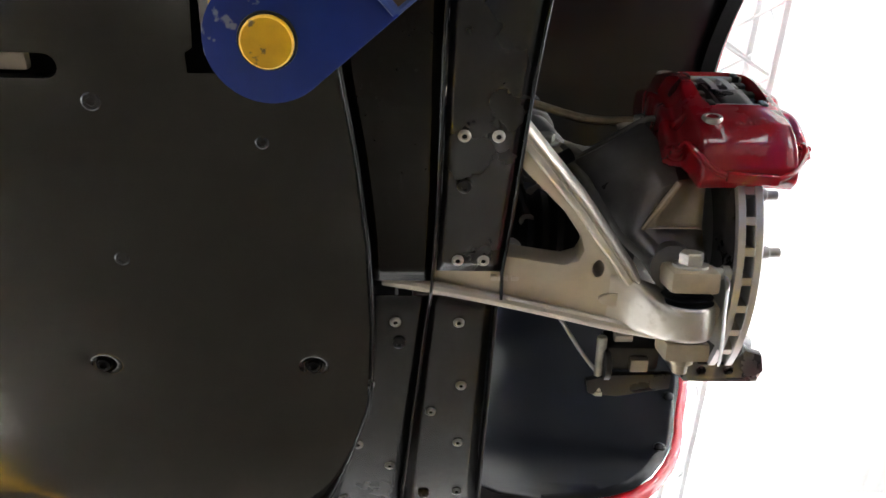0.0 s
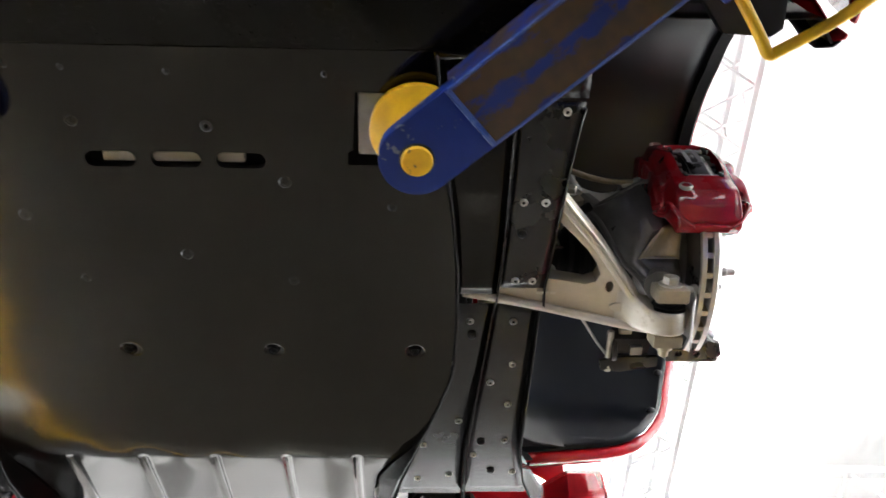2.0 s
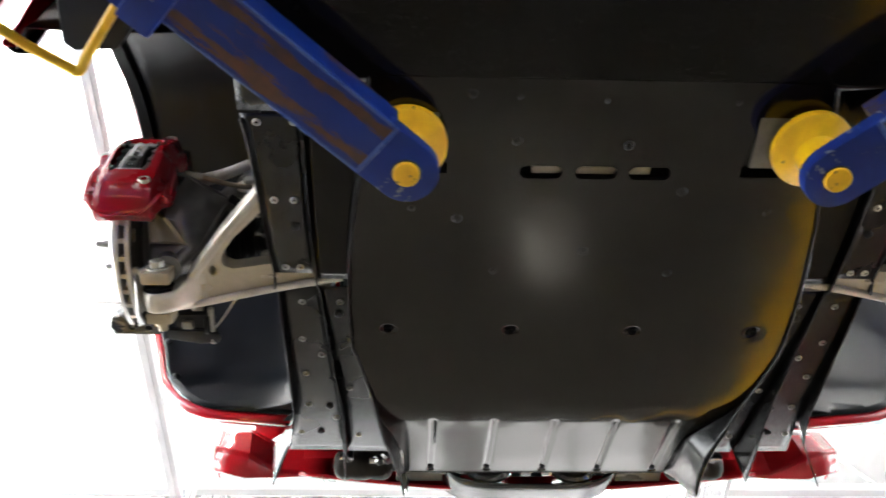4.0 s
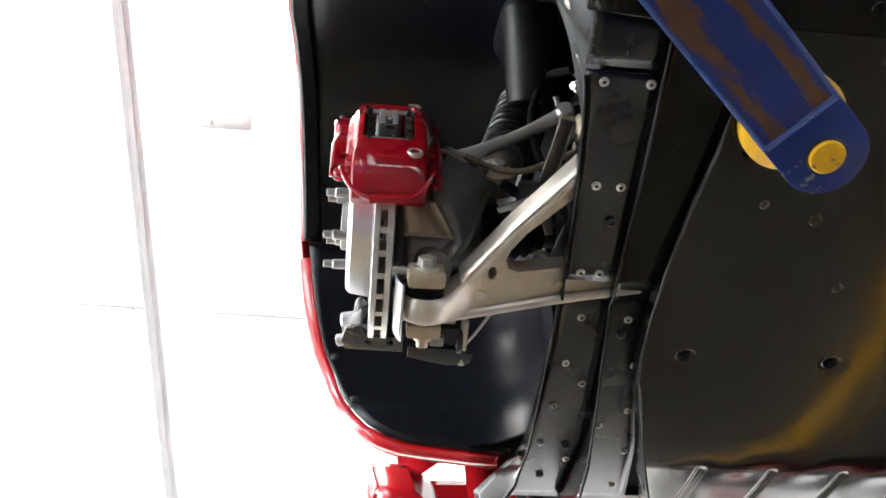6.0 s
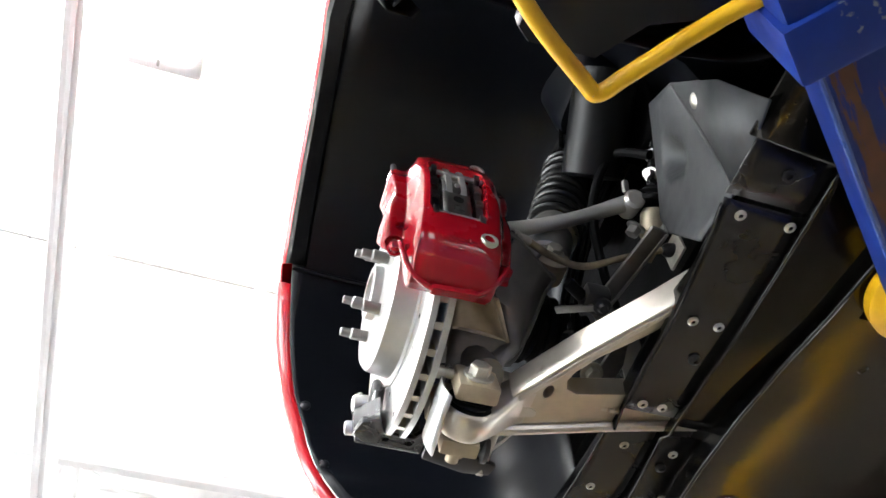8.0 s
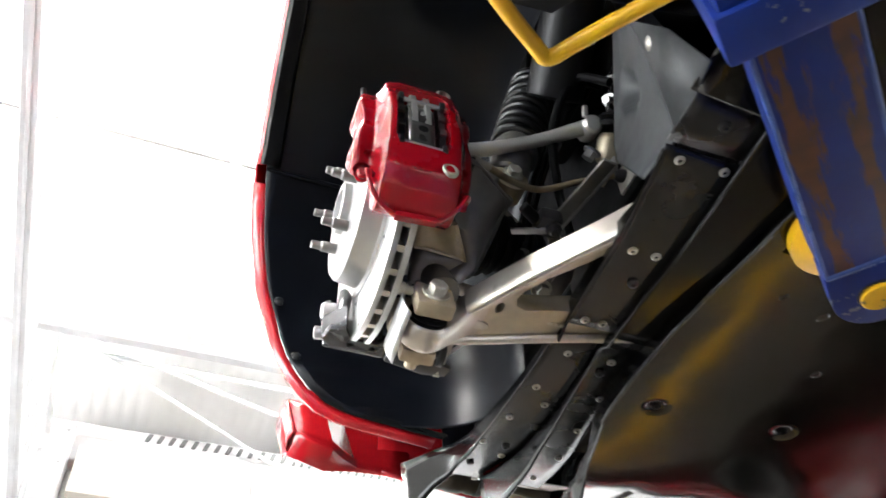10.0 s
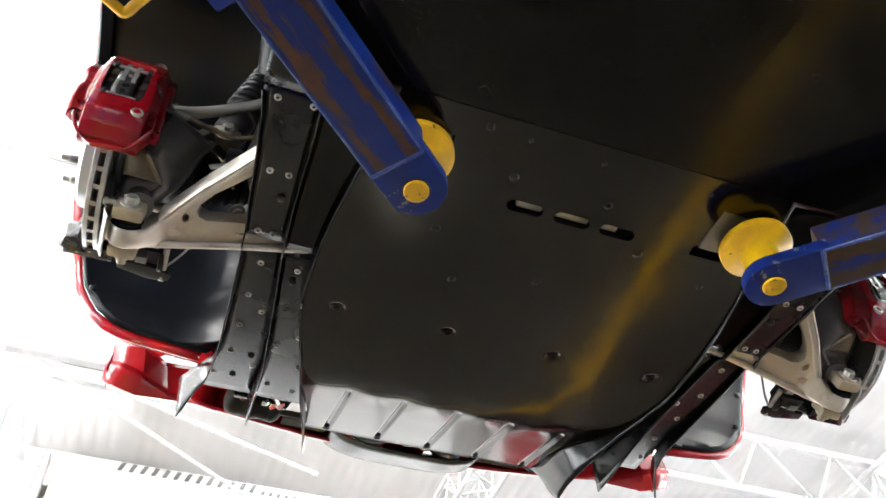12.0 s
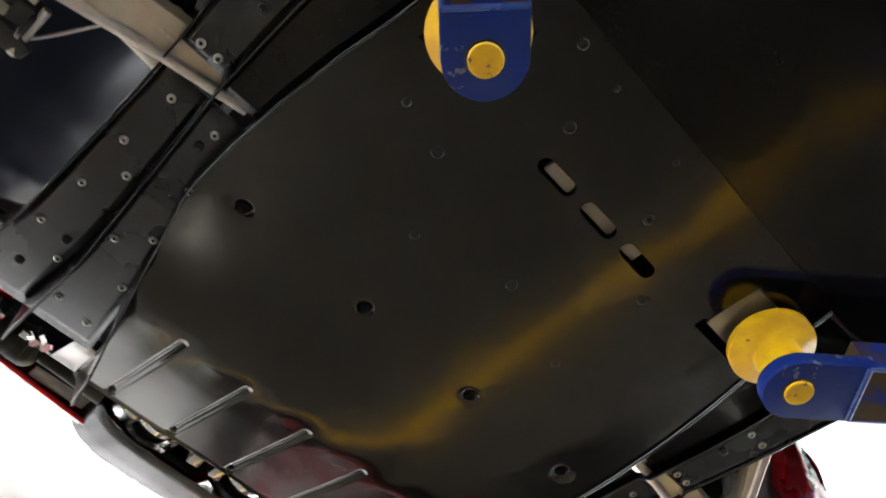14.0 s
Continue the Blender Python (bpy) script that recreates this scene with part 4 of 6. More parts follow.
def arch(s):
    lip = lip_points()
    centre = Vector((0, YC, ZC))
    # liner: from the lip inwards, rounding into an inner wall
    rows = []
    for p in lip:
        rad = Vector((0, p.y - YC, p.z - ZC))
        u = rad.normalized()
        row = [p - u * 0.015 + Vector((-0.010, 0, 0))]
        for x, k in ((0.90, 0.006), (0.80, 0.002), (0.70, 0.002), (0.62, 0.006), (0.56, 0.018), (0.515, 0.042), (0.485, 0.078), (0.468, 0.125), (0.462, 0.18)):
            xx = min(x, p.x - 0.02) if x > 0.62 else x
            q = Vector((xx, YC, ZC)) + u * (rad.length - 0.006 - k)
            if p.z < 2.10:
                q.z = p.z + 0.013
                q.y = p.y - 0.014 - k
            row.append(q)
        rows.append(row)
    liner = cp("wheel_liner", flip(sheet(rows), s), M_LINER, None, "dark moulded wheel well liner", 40, 0.003)
    for x, y, z in ((0.855, 0.314, 2.248), (0.813, 0.318, 2.132), (0.70, -0.44, 2.41), (0.735, -0.455, 2.38)):
        d = Vector((0, YC - y, ZC - z)).normalized()
        cp("clip", flip(lathe((x, y, z), Vector((x, y, z)) + d, [(-0.012, 0.009), (0.003, 0.009), (0.006, 0.006), (0.007, 0.003)], 14), s), M_BLACKMET, liner)
    # seam step between quarter panel and bumper cover across the liner
    u = Vector((0, math.cos(radians(44)), math.sin(radians(44))))
    a, b = Vector((0.925, YC, ZC)) + u * 0.398, Vector((0.63, YC, ZC)) + u * 0.403
    cp("liner_seam", flip(tube([a, (a + b) / 2, b], 0.004, 8), s), M_LINER, liner)
    # painted lip
    b = bmesh.new()
    rows = []
    for p in lip:
        rad = Vector((0, p.y - YC, p.z - ZC)).normalized()
        out = Vector((1, 0, 0)) if p.z > 2.06 else Vector((0.5, 0, -0.6)).normalized()
        k = min(1.0, max(0.0, (p.z - 2.10) / 0.25))
        rows.append([p - rad * 0.012 - out * 0.009, p - rad * 0.006 + out * 0.004, p + out * (0.005 + 0.002 * k), p + rad * (0.002 + 0.007 * k) + out * (0.004 + 0.004 * k), p + rad * (0.003 + 0.020 * k) + out * (0.003 + 0.004 * k)])
        # the bumper cover stands out more the closer it gets to the seam
        j = len(rows) - 1
        if 10 <= j <= SEAM:
            e = Vector((0.004, 0, 0)) * step(j, 9, SEAM - 1)
            rows[-1] = [q + e * f for q, f in zip(rows[-1], (-3.0, 0.2, 1, 1, 1))]
    cp("bumper_lip", flip(sheet(rows[:SEAM + 1], b), s), M_RED, None, "red painted bumper edge behind the wheel", 60, 0.003)
    cp("arch_lip", flip(sheet(rows[SEAM + 1:]), s), M_RED, None, "red painted wheel arch lip", 60, 0.003)
    # dark return flange inside the fender
    rows = []
    for p in lip[SEAM + 1:]:
        rad = Vector((0, p.y - YC, p.z - ZC)).normalized()
        rows.append([p - rad * 0.010 + Vector((0.001, 0, 0)), p - rad * 0.022 + Vector((-0.006, 0, 0)), p - rad * 0.024 + Vector((-0.030, 0, 0)), p - rad * 0.010 + Vector((-0.036, 0, 0))])
    cp("fender_return", flip(sheet(rows), s), M_BLACK, None, "black return flange inside the fender edge", 50, 0.003)
    # quarter panel above and behind the arch
    rows = []
    for p in lip[17:]:
        rad = Vector((0, p.y - YC, p.z - ZC)).normalized()
        base = p + rad * 0.022 + Vector((0.007, 0, 0))
        back = max(0.0, rad.y)
        row = [base]
        for k in (0.05, 0.12, 0.20, 0.28):
            q = base + rad * k
            q.x -= (0.12 + 0.40 * back) * k + 0.2 * k * k
            row.append(q)
        rows.append(row)
    cp("quarter_panel", flip(sheet(rows), s), M_RED, None, "red rear quarter panel round the wheel arch", 60, 0.004)
    # bumper corner behind the well: outer panel, a fold that runs back, inner wall, rolled lower flange
    low = [(0.753, 0.568, 2.155), (0.714, 0.571, 2.145), (0.676, 0.574, 2.136), (0.648, 0.604, 2.139), (0.611, 0.640, 2.146), (0.548, 0.633, 2.136), (0.488, 0.639, 2.132)]
    top = [(0.767, 0.612, 2.262), (0.728, 0.616, 2.266), (0.694, 0.620, 2.270), (0.668, 0.648, 2.276), (0.636, 0.680, 2.282), (0.555, 0.690, 2.295), (0.488, 0.695, 2.30)]
    rows = [[Vector(p).lerp(Vector(q), t) for p, q in zip(low, top)] for t in np.linspace(0, 1, 7)]
    bc = cp("bumper_corner", flip(sheet(rows), s), M_RED, None, "glossy red rear bumper corner behind the wheel well", 18, 0.004)
    rows = []
    for p, k in zip(low, (1.0, 1.0, 1.0, 0.6, 0.2, 0.08, 0.08)):
        q = Vector(p)
        rows.append([q + Vector((dx, dy, dz)) * k for dx, dy, dz in ((0, 0, 0.002), (0.001, 0.005, -0.006), (0.004, 0.020, -0.018), (0.008, 0.042, -0.026), (0.014, 0.060, -0.014), (0.020, 0.070, 0.03), (0.024, 0.075, 0.11))])
    cp("bumper_flange", flip(sheet(rows), s), M_RED, bc, "rolled lower edge of the bumper corner", 40, 0.004)
    rows = [[Vector(low[0]).lerp(Vector(top[0]), t) + Vector((dx, dy, 0)) for t in np.linspace(0, 1, 7)] for dx, dy in ((0, 0), (0.006, 0.004), (0.010, 0.030), (0.006, 0.10))]
    cp("bumper_side", flip(sheet(rows), s), M_RED, bc, "red outer skin of the rear bumper corner", 40, 0.004)
    # narrow shelf along the well's rear edge
    rows = [[Vector(p) + Vector((0.0, dy, dz)) for p in TAIL[:8]] for dy, dz in ((0.004, 0.003), (0.014, 0.006), (0.036, 0.020), (0.050, 0.045))]
    cp("bumper_shelf", flip(sheet(rows), s), M_RED, bc, "red shelf behind the wheel well", 40, 0.003)
    for x, z in ((0.595, 2.245), (0.545, 2.235)):
        cp("screw", flip(lathe((x, lin(z, (2.14, 2.29), (0.655, 0.688)) + 0.001, z), (x, 0.5, z - 0.05), [(-0.004, 0.007), (0.003, 0.007), (0.005, 0.004)], 12), s), M_BLACKMET, bc)


for s in (1, -1):
    arch(s)


def rear_end():
    rows, lining = [], []
    for x in np.linspace(-0.56, 0.56, 25):
        y = 0.668 - 0.04 * (x / 0.56) ** 2
        zl = lin(abs(x), (0, 0.2, 0.56), (2.118, 2.118, 2.131))
        rows.append([(x, y - 0.006, zl + 0.004), (x, y, zl), (x, y + 0.012, zl + 0.006), (x, y + 0.03, zl + 0.07), (x, y + 0.035, zl + 0.30)])
        if abs(x) < 0.45:
            lining.append([(x, y - 0.009, zl + 0.035), (x, y - 0.012, zl + 0.06), (x, y - 0.012, zl + 0.28)])
    v = cp("bumper_valance", sheet(rows), M_RED, None, "red lower edge of the rear bumper", 60, 0.004)
    # black sheet added so the inside of the red valance reads dark
    cp("inner_dark_sheet", sheet(lining), M_LINER, v, "black sheet added inside the bumper edge to keep it dark", 60, 0.003)
    for s in (-1, 1):
        # black filler added so the gap beside the rear panel reads dark
        cp("gap_filler", flip(box(0.27, 0.40, 0.16, 0.44, 2.06, 2.11, 0.004), s), M_BLACK, v)
        # lumpy brown silencer end with its pipe, clamps and shield
        prof = [(0, 0.016), (0.004, 0.026), (0.012, 0.033), (0.022, 0.036), (0.046, 0.036), (0.052, 0.0345), (0.058, 0.0345), (0.066, 0.037), (0.090, 0.037), (0.096, 0.035), (0.102, 0.035), (0.110, 0.036), (0.124, 0.035), (0.136, 0.030), (0.142, 0.020), (0.145, 0.006)]
        m = cp("muffler", flip(lathe((0.332, 0.604, 2.140), (0.478, 0.608, 2.144), prof, 28), s), M_MUFF, None, "brown heat-stained steel muffler above the diffuser", 50)
        cp("link_pipe", flip(tube([(0.338, 0.598, 2.137), (0.30, 0.596, 2.134), (0.25, 0.590, 2.124), (0.205, 0.584, 2.114)], 0.0165, 14), s), M_MUFF, m)
        cp("lower_plate", flip(box(0.212, 0.325, 0.618, 0.648, 2.128, 2.134, 0.002), s), M_DARKMET, m, "grey plate beside the pipe")
        cp("clamp", flip(lathe((0.352, 0.60, 2.139), (0.364, 0.60, 2.139), [(0, 0.0385), (0.012, 0.0385)], 28), s), M_MUFF, m)
        for x, y, z, r in ((0.372, 0.566, 2.112, 0.010), (0.352, 0.562, 2.114, 0.012), (0.444, 0.562, 2.118, 0.010)):
            cp("clamp_bolt", flip(hexnut((x, y, z + 0.014), (x - 0.012, y - 0.006, z - 0.006), r, None, 0.003), s), M_CHROME, m)
        cp("clamp_ear", flip(box(0.342, 0.388, 0.556, 0.572, 2.113, 2.119, 0.002), s), M_CHROME, m, "bright clamp ear")
        cp("bright_tab", flip(box(0.327, 0.335, 0.560, 0.566, 2.108, 2.142, 0.0015), s), M_CHROME, m, "bright upright tab")
        cp("pale_bracket", flip(box(0.426, 0.458, 0.548, 0.556, 2.110, 2.150, 0.002), s), M_CHROME, m, "bright bracket")
        rows = [[(x, y, z) for x in (0.208, 0.25, 0.29, 0.325)] for y, z in ((0.458, 2.056), (0.50, 2.080), (0.54, 2.101), (0.572, 2.116))]
        cp("heat_shield", flip(sheet(rows), s), M_SHIELD, m, "pale aluminium heat shield", 30, 0.0015)
        # exhaust outlet
        tip = cp("exhaust_tip", flip(lathe((0.104, 0.478, 2.126), (0.100, 0.70, 2.172), [(0, 0.050), (0.01, 0.060), (0.045, 0.062), (0.048, 0.069), (0.062, 0.069), (0.066, 0.062), (0.100, 0.062), (0.104, 0.070), (0.112, 0.071), (0.120, 0.066), (0.16, 0.064), (0.196, 0.066), (0.2, 0.062), (0.196, 0.058), (0.03, 0.052)], 32, None, False), s), M_CHROME, None, "bright round exhaust outlet")
        cp("clamp", flip(box(0.012, 0.036, 0.506, 0.540, 2.046, 2.09, 0.003), s), M_CHROME, tip, "bright clamp between the outlets")
        cp("side_ring", flip(lathe((0.160, 0.520, 2.098), (0.162, 0.575, 2.112), [(0, 0.030), (0.004, 0.036), (0.012, 0.038), (0.02, 0.034), (0.05, 0.030)], 24), s), M_CHROME, tip, "bright ring beside the outlet")
    # dark oval bezel round the outlets, rising to the rear
    rows = []
    for y, k, up in ((0.596, 0.965, 0.004), (0.588, 0.985, 0.0), (0.587, 1.0, -0.003), (0.592, 1.008, -0.004), (0.62, 1.01, 0.006), (0.66, 1.015, 0.022), (0.700, 1.02, 0.040), (0.712, 1.0, 0.048), (0.66, 0.96, 0.034), (0.60, 0.955, 0.010)):
        ring = []
        for t in np.linspace(0, 2 * math.pi, 65):
            c, q = math.cos(t), math.sin(t)
            ring.append((0.208 * k * math.copysign(abs(c) ** 0.55, c), y, 2.140 + up + 0.074 * k * math.copysign(abs(q) ** 0.8, q)))
        rows.append(ring)
    cp("exhaust_bezel", sheet(rows), M_BEZEL, None, "dark grey oval surround of the exhaust outlets", 40)
    # closed dark structure above all of it
    cp("chassis", box(-0.44, 0.44, -2.4, 0.42, 2.11, 2.62, 0.01), M_BLACK, None, "black chassis structure above the undertray")
    cp("chassis_rail", flip(box(0.36, 0.42, -0.45, 0.15, 2.0, 2.12, 0.006), 1), M_BLACKMET, None, "black lower chassis rail")
    cp("chassis_rail", flip(box(0.36, 0.42, -0.45, 0.15, 2.0, 2.12, 0.006), -1), M_BLACKMET, None, "black lower chassis rail")
    cp("rear_structure", box(-0.70, 0.70, 0.42, 0.66, 2.34, 2.62, 0.01), M_BLACK, None, "black structure behind the bumper")
    rows = []
    for y, z, w in ((-2.6, 2.45, 0.80), (-1.8, 2.85, 0.75), (-1.0, 2.98, 0.66), (-0.4, 2.90, 0.74), (0.1, 2.82, 0.80), (0.5, 2.76, 0.74), (0.70, 2.62, 0.62), (0.70, 2.40, 0.60)):
        rows.append([(-0.93 if y < 0.4 else -w - 0.1, y, min(z - 0.12, 2.70)), (-w, y, z - 0.03), (-w * 0.5, y, z), (0, y, z + 0.01), (w * 0.5, y, z), (w, y, z - 0.03), (0.93 if y < 0.4 else w + 0.1, y, min(z - 0.12, 2.70))])
    cp("body_top", sheet(rows), M_RED, None, "red body skin over the rear of the car", 60, 0.004)
    for s in (-1, 1):
        # sill ahead of the rear wheel
        b = prism([(0.735, -0.507), (0.800, -0.504), (0.815, -0.515), (0.808, -0.60), (0.84, -0.80), (0.87, -1.2), (0.87, -2.4), (0.578, -2.4), (0.578, -0.60), (0.70, -0.55)], 1.925, 1.96, bevel=0.006)
        cp("sill_floor", flip(b, s), M_LINER, None, "black sill underside ahead of the rear wheel")
        rows = [[(0.81 + 0.06 * min(1, (y + 0.64) / -0.5), y, 1.945), (0.86 + 0.06 * min(1, (y + 0.64) / -0.4), y, 2.00), (0.955, y, 2.15), (0.955, y, 2.45), (0.93, y, 2.70)] for y in (-0.64, -0.68, -0.74, -0.82, -1.2, -1.8, -2.4)]
        cp("sill_side", flip(sheet(rows), s), M_RED, None, "red painted sill and door side", 60, 0.004)


rear_end()


# ---- rear corner running gear, one set each side ----
def corner(s):
    def c(name, bm, mat, parent=None, label="", smooth=35.0, solid=0.0):
        if s < 0:
            bmesh.ops.translate(bm, vec=(0.007, 0, 0), verts=bm.verts)
        return cp(name, flip(bm, s), mat, parent, label, smooth, solid)

    def armz(x):
        return 1.893 + (0.70 - x) * 0.11 + min(0.012, max(0, 0.55 - x) * 0.22)

    # lower control arm
    outline = [(0.758, -0.085), (0.757, -0.060), (0.748, -0.047), (0.70, -0.052), (0.658, -0.058), (0.52, -0.078), (0.462, -0.088), (0.410, -0.086), (0.402, -0.091),
               (0.410, -0.0955), (0.455, -0.100), (0.463, -0.118), (0.474, -0.127), (0.500, -0.131), (0.592, -0.128), (0.606, -0.134), (0.611, -0.146), (0.606, -0.161), (0.588, -0.187), (0.548, -0.226), (0.468, -0.303),
               (0.468, -0.350), (0.542, -0.270), (0.604, -0.198), (0.666, -0.114), (0.680, -0.101), (0.700, -0.094), (0.748, -0.094)]
    bm = prism(outline, 0, 0.030, [circle(0.627, -0.126, 0.0055, 0.0095, 12)], bevel=0.003)
    for v in bm.verts:
        v.co.z += armz(v.co.x)
    arm = c("lower_arm", bm, M_WEB, None, "cast aluminium lower control arm", 40)

    rib = [(0.470, -0.345), (0.543, -0.265), (0.604, -0.194), (0.664, -0.112)]
    rows = []
    for x, y in rib:
        n = Vector((0.757, -0.653, 0)) * 0.008
        q = Vector((x, y, armz(x)))
        rows.append([q + n * a + Vector((0, 0, h)) for a, h in ((-0.55, -0.0058), (0.02, -0.0058), (0.10, -0.0050), (0.16, -0.0030), (0.36, -0.0030), (0.42, -0.0050), (0.50, -0.0056), (0.75, -0.0048), (1.0, -0.0015), (1.10, 0.006), (1.10, 0.030), (-1.0, 0.030), (-1.0, -0.0015), (-0.8, -0.0045), (-0.55, -0.0055))])
    b = sheet(rows)
    bmesh.ops.remove_doubles(b, verts=b.verts, dist=0.0001)
    c("front_flange", b, M_CAST, arm, "bright machined flange")
    b = tube([(0.408, -0.091, armz(0.408) - 0.001), (0.52, -0.081, armz(0.52) - 0.003), (0.658, -0.061, armz(0.658) - 0.003), (0.72, -0.053, 1.889)], 0.0070, 10)
    c("rear_flange", b, M_CAST, arm)
    AX = Vector((-0.015, 0.969, -0.248))

    def on(d):
        return Vector((0.717, -0.150, 1.896)) + AX * d

    c("bush_eye", lathe(on(0.050), on(0.1), [(0, 0.023), (0.002, 0.0265), (0.006, 0.0285), (0.020, 0.0295), (0.033, 0.0285), (0.037, 0.0265), (0.039, 0.022)], 36), M_CAST, arm, "bright cast arm eye", 60)
    b, rings = bmesh.new(), []
    for t in np.linspace(0, 1, 9):
        k = t * t * (3 - 2 * t)
        x, y0, y1 = 0.640 + 0.070 * t, -0.132 + 0.028 * min(1, t * 1.5), -0.056 - 0.008 * k
        z0, z1 = armz(0.640) - 0.001 - (armz(0.640) - 1.8525) * k, armz(0.640) + 0.029 - (armz(0.640) + 0.029 - 1.905) * k
        ring = []
        for q in np.linspace(0, 2 * math.pi, 25)[:-1]:
            cc, ss = math.cos(q), math.sin(q)
            ring.append(b.verts.new((x, (y0 + y1) / 2 + (y1 - y0) / 2 * math.copysign(abs(cc) ** 0.5, cc), (z0 + z1) / 2 + (z1 - z0) / 2 * math.copysign(abs(ss) ** 0.5, ss))))
        rings.append(ring)
    for p, q in zip(rings, rings[1:]):
        for i in range(24):
            b.faces.new((p[i], p[(i + 1) % 24], q[(i + 1) % 24], q[i]))
    c("eye_neck", b, M_CAST, arm, "", 70)
    for i, dx in enumerate((0, 0.007, 0.013, 0.021, 0.027, 0.034, 0.040, 0.047, 0.053)):
        w = 0.0045 if i % 3 else 0.006
        c("cast_mark", box(0.520 + dx, 0.520 + dx + w, -0.108, -0.103, armz(0.53) - 0.0022, armz(0.53) + 0.004), M_CAST, arm)
    c("cast_badge", prism(circle(0.650, -0.092, 0.020, 0.008, 24), armz(0.65) - 0.0020, armz(0.65) + 0.004), M_CAST, arm)

    # joint between arm and upright: ears, rubber, through bolt
    kn = c("upright", bmesh_upright(), M_DARKMET, None, "dark cast wheel upright", 65)
    c("front_ear", rodbox(on(0.015), on(0.038), 0.050, 0.048, 0.006), M_TAN, kn, "tan clevis ear")
    c("rear_ear", rodbox(on(0.090), on(0.110), 0.046, 0.042, 0.005), M_TAN, kn, "tan clevis ear")
    c("rubber_boot", lathe(on(0.037), on(0.2), [(0, 0.018), (0.002, 0.024), (0.005, 0.021), (0.008, 0.026), (0.011, 0.023), (0.014, 0.027), (0.016, 0.022)], 28), M_BLACK, kn)
    c("bolt_head", hexnut(on(0.015), on(0.0), 0.0125, None, 0.018), M_ZINC, kn)
    c("bolt_nut", lathe(on(0.110), on(0.3), [(0, 0.013), (0.007, 0.013), (0.009, 0.0085), (0.018, 0.008), (0.019, 0.006)], 12), M_TAN, kn)
    c("clamp_screw", lathe((0.742, -0.122, 1.902), (0.768, -0.122, 1.902), [(0, 0.006), (0.012, 0.006), (0.012, 0.0085), (0.020, 0.008), (0.021, 0.004)], 14), M_ZINC, kn)
    c("rear_strap", rodbox((0.712, -0.075, 1.955), (0.716, -0.050, 1.885), 0.036, 0.012), M_DARKMET, kn)
    # gusset plates on the upright
    tip, top, low = Vector((0.680, -0.147, 1.950)), Vector((0.712, -0.199, 1.955)), Vector((0.746, -0.142, 1.960))
    deep = Vector((0.752, -0.192, 1.990))
    rows = []
    for t in np.linspace(0, 1, 8):
        a, b = tip.lerp(top, t), low.lerp(deep, t)
        rows.append([a.lerp(b, k / 7) + Vector((0.002, 0.006, 0.012)) * math.sin(math.pi * k / 7) * (0.4 + t) for k in range(8)])
    c("gusset", sheet(rows), M_TAN, kn, "pale cast gusset pocket", 50, 0.005)
    c("gusset_edge", tube([tip, top], 0.0032, 8, None, 0), M_TAN, kn)
    c("gusset_ridge", tube([tip, (tip + low) / 2 + Vector((0, 0, 0.002)), low], 0.0030, 8, None, 4), M_CAST, kn)
    rows = [[tip.lerp(low, k / 5) + (Vector((0.692, -0.121, 1.918)).lerp(Vector((0.748, -0.116, 1.922)), k / 5) - tip.lerp(low, k / 5)) * t + Vector((0, 0.004, 0.004)) * math.sin(math.pi * t) for k in range(6)] for t in np.linspace(0, 1, 5)]
    c("ear_web", sheet(rows), M_DARKMET, kn, "", 50, 0.005)
    # bent heat shield by the joint
    rows = [[(0.746 + 0.010 * math.sin(k * math.pi / 6), y, 1.852 + k * 0.009 + dz) for k in range(7)] for y, dz in ((-0.124, 0.010), (-0.100, 0.006), (-0.062, -0.006), (-0.048, -0.008))]
    c("joint_shield", sheet(rows), M_MACH, kn, "folded bright metal shield", 40, 0.002)

    # brake disc
    hub = Vector((0.776, -0.088, 2.066))
    disc = None
    for nm, x0 in (("inner_ring", 0.7625), ("outer_ring", 0.7805)):
        bm = lathe((x0, hub.y, hub.z), (x0 + 0.1, hub.y, hub.z), [(0, 0.100), (0, 0.178), (0.001, 0.180), (0.008, 0.180), (0.009, 0.178), (0.009, 0.100), (0, 0.100)], 72, None, False)
        if disc is None:
            disc = c("brake_disc", bm, M_MACH, None, "vented and drilled steel brake disc", 30)
        else:
            c(nm, bm, M_MACH, disc, "", 30)
    # thin ring, darker than the rest of the disc
    c("inner_face", lathe((0.7612, hub.y, hub.z), (0.7622, hub.y, hub.z), [(0, 0.112), (0, 0.171), (0.001, 0.174), (0.001, 0.112), (0, 0.112)], 72, None, False), M_CLIP, disc, "dark inner friction face", 30)
    for i in range(36):
        a = 2 * math.pi * i / 36
        d, n = Vector((0, math.cos(a), math.sin(a))), Vector((0, -math.sin(a), math.cos(a)))
        b = bmesh.new()
        for k, w in ((0.105, 0.003), (0.1785, 0.0042)):
            for x in (0.7705, 0.7815):
                for q in (-w, w):
                    b.verts.new(Vector((x, hub.y, hub.z)) + d * k + n * q)
        bmesh.ops.convex_hull(b, input=b.verts)
        c("vane", b, M_CAST, disc)
    hat = c("disc_hat", lathe((0.7895, hub.y, hub.z), (0.9, hub.y, hub.z), [(0, 0.117), (0.0015, 0.117), (0.002, 0.104), (0.030, 0.100), (0.036, 0.094), (0.036, 0.036)], 64), M_MACH, disc, "bright machined disc hat", 30)
    c("hub_nose", lathe((0.824, hub.y, hub.z), (0.9, hub.y, hub.z), [(0, 0.036), (0.012, 0.035), (0.013, 0.033), (0.013, 0.026), (0.004, 0.024), (0.004, 0.008)], 40), M_MACH, disc, "open hub nose", 30)
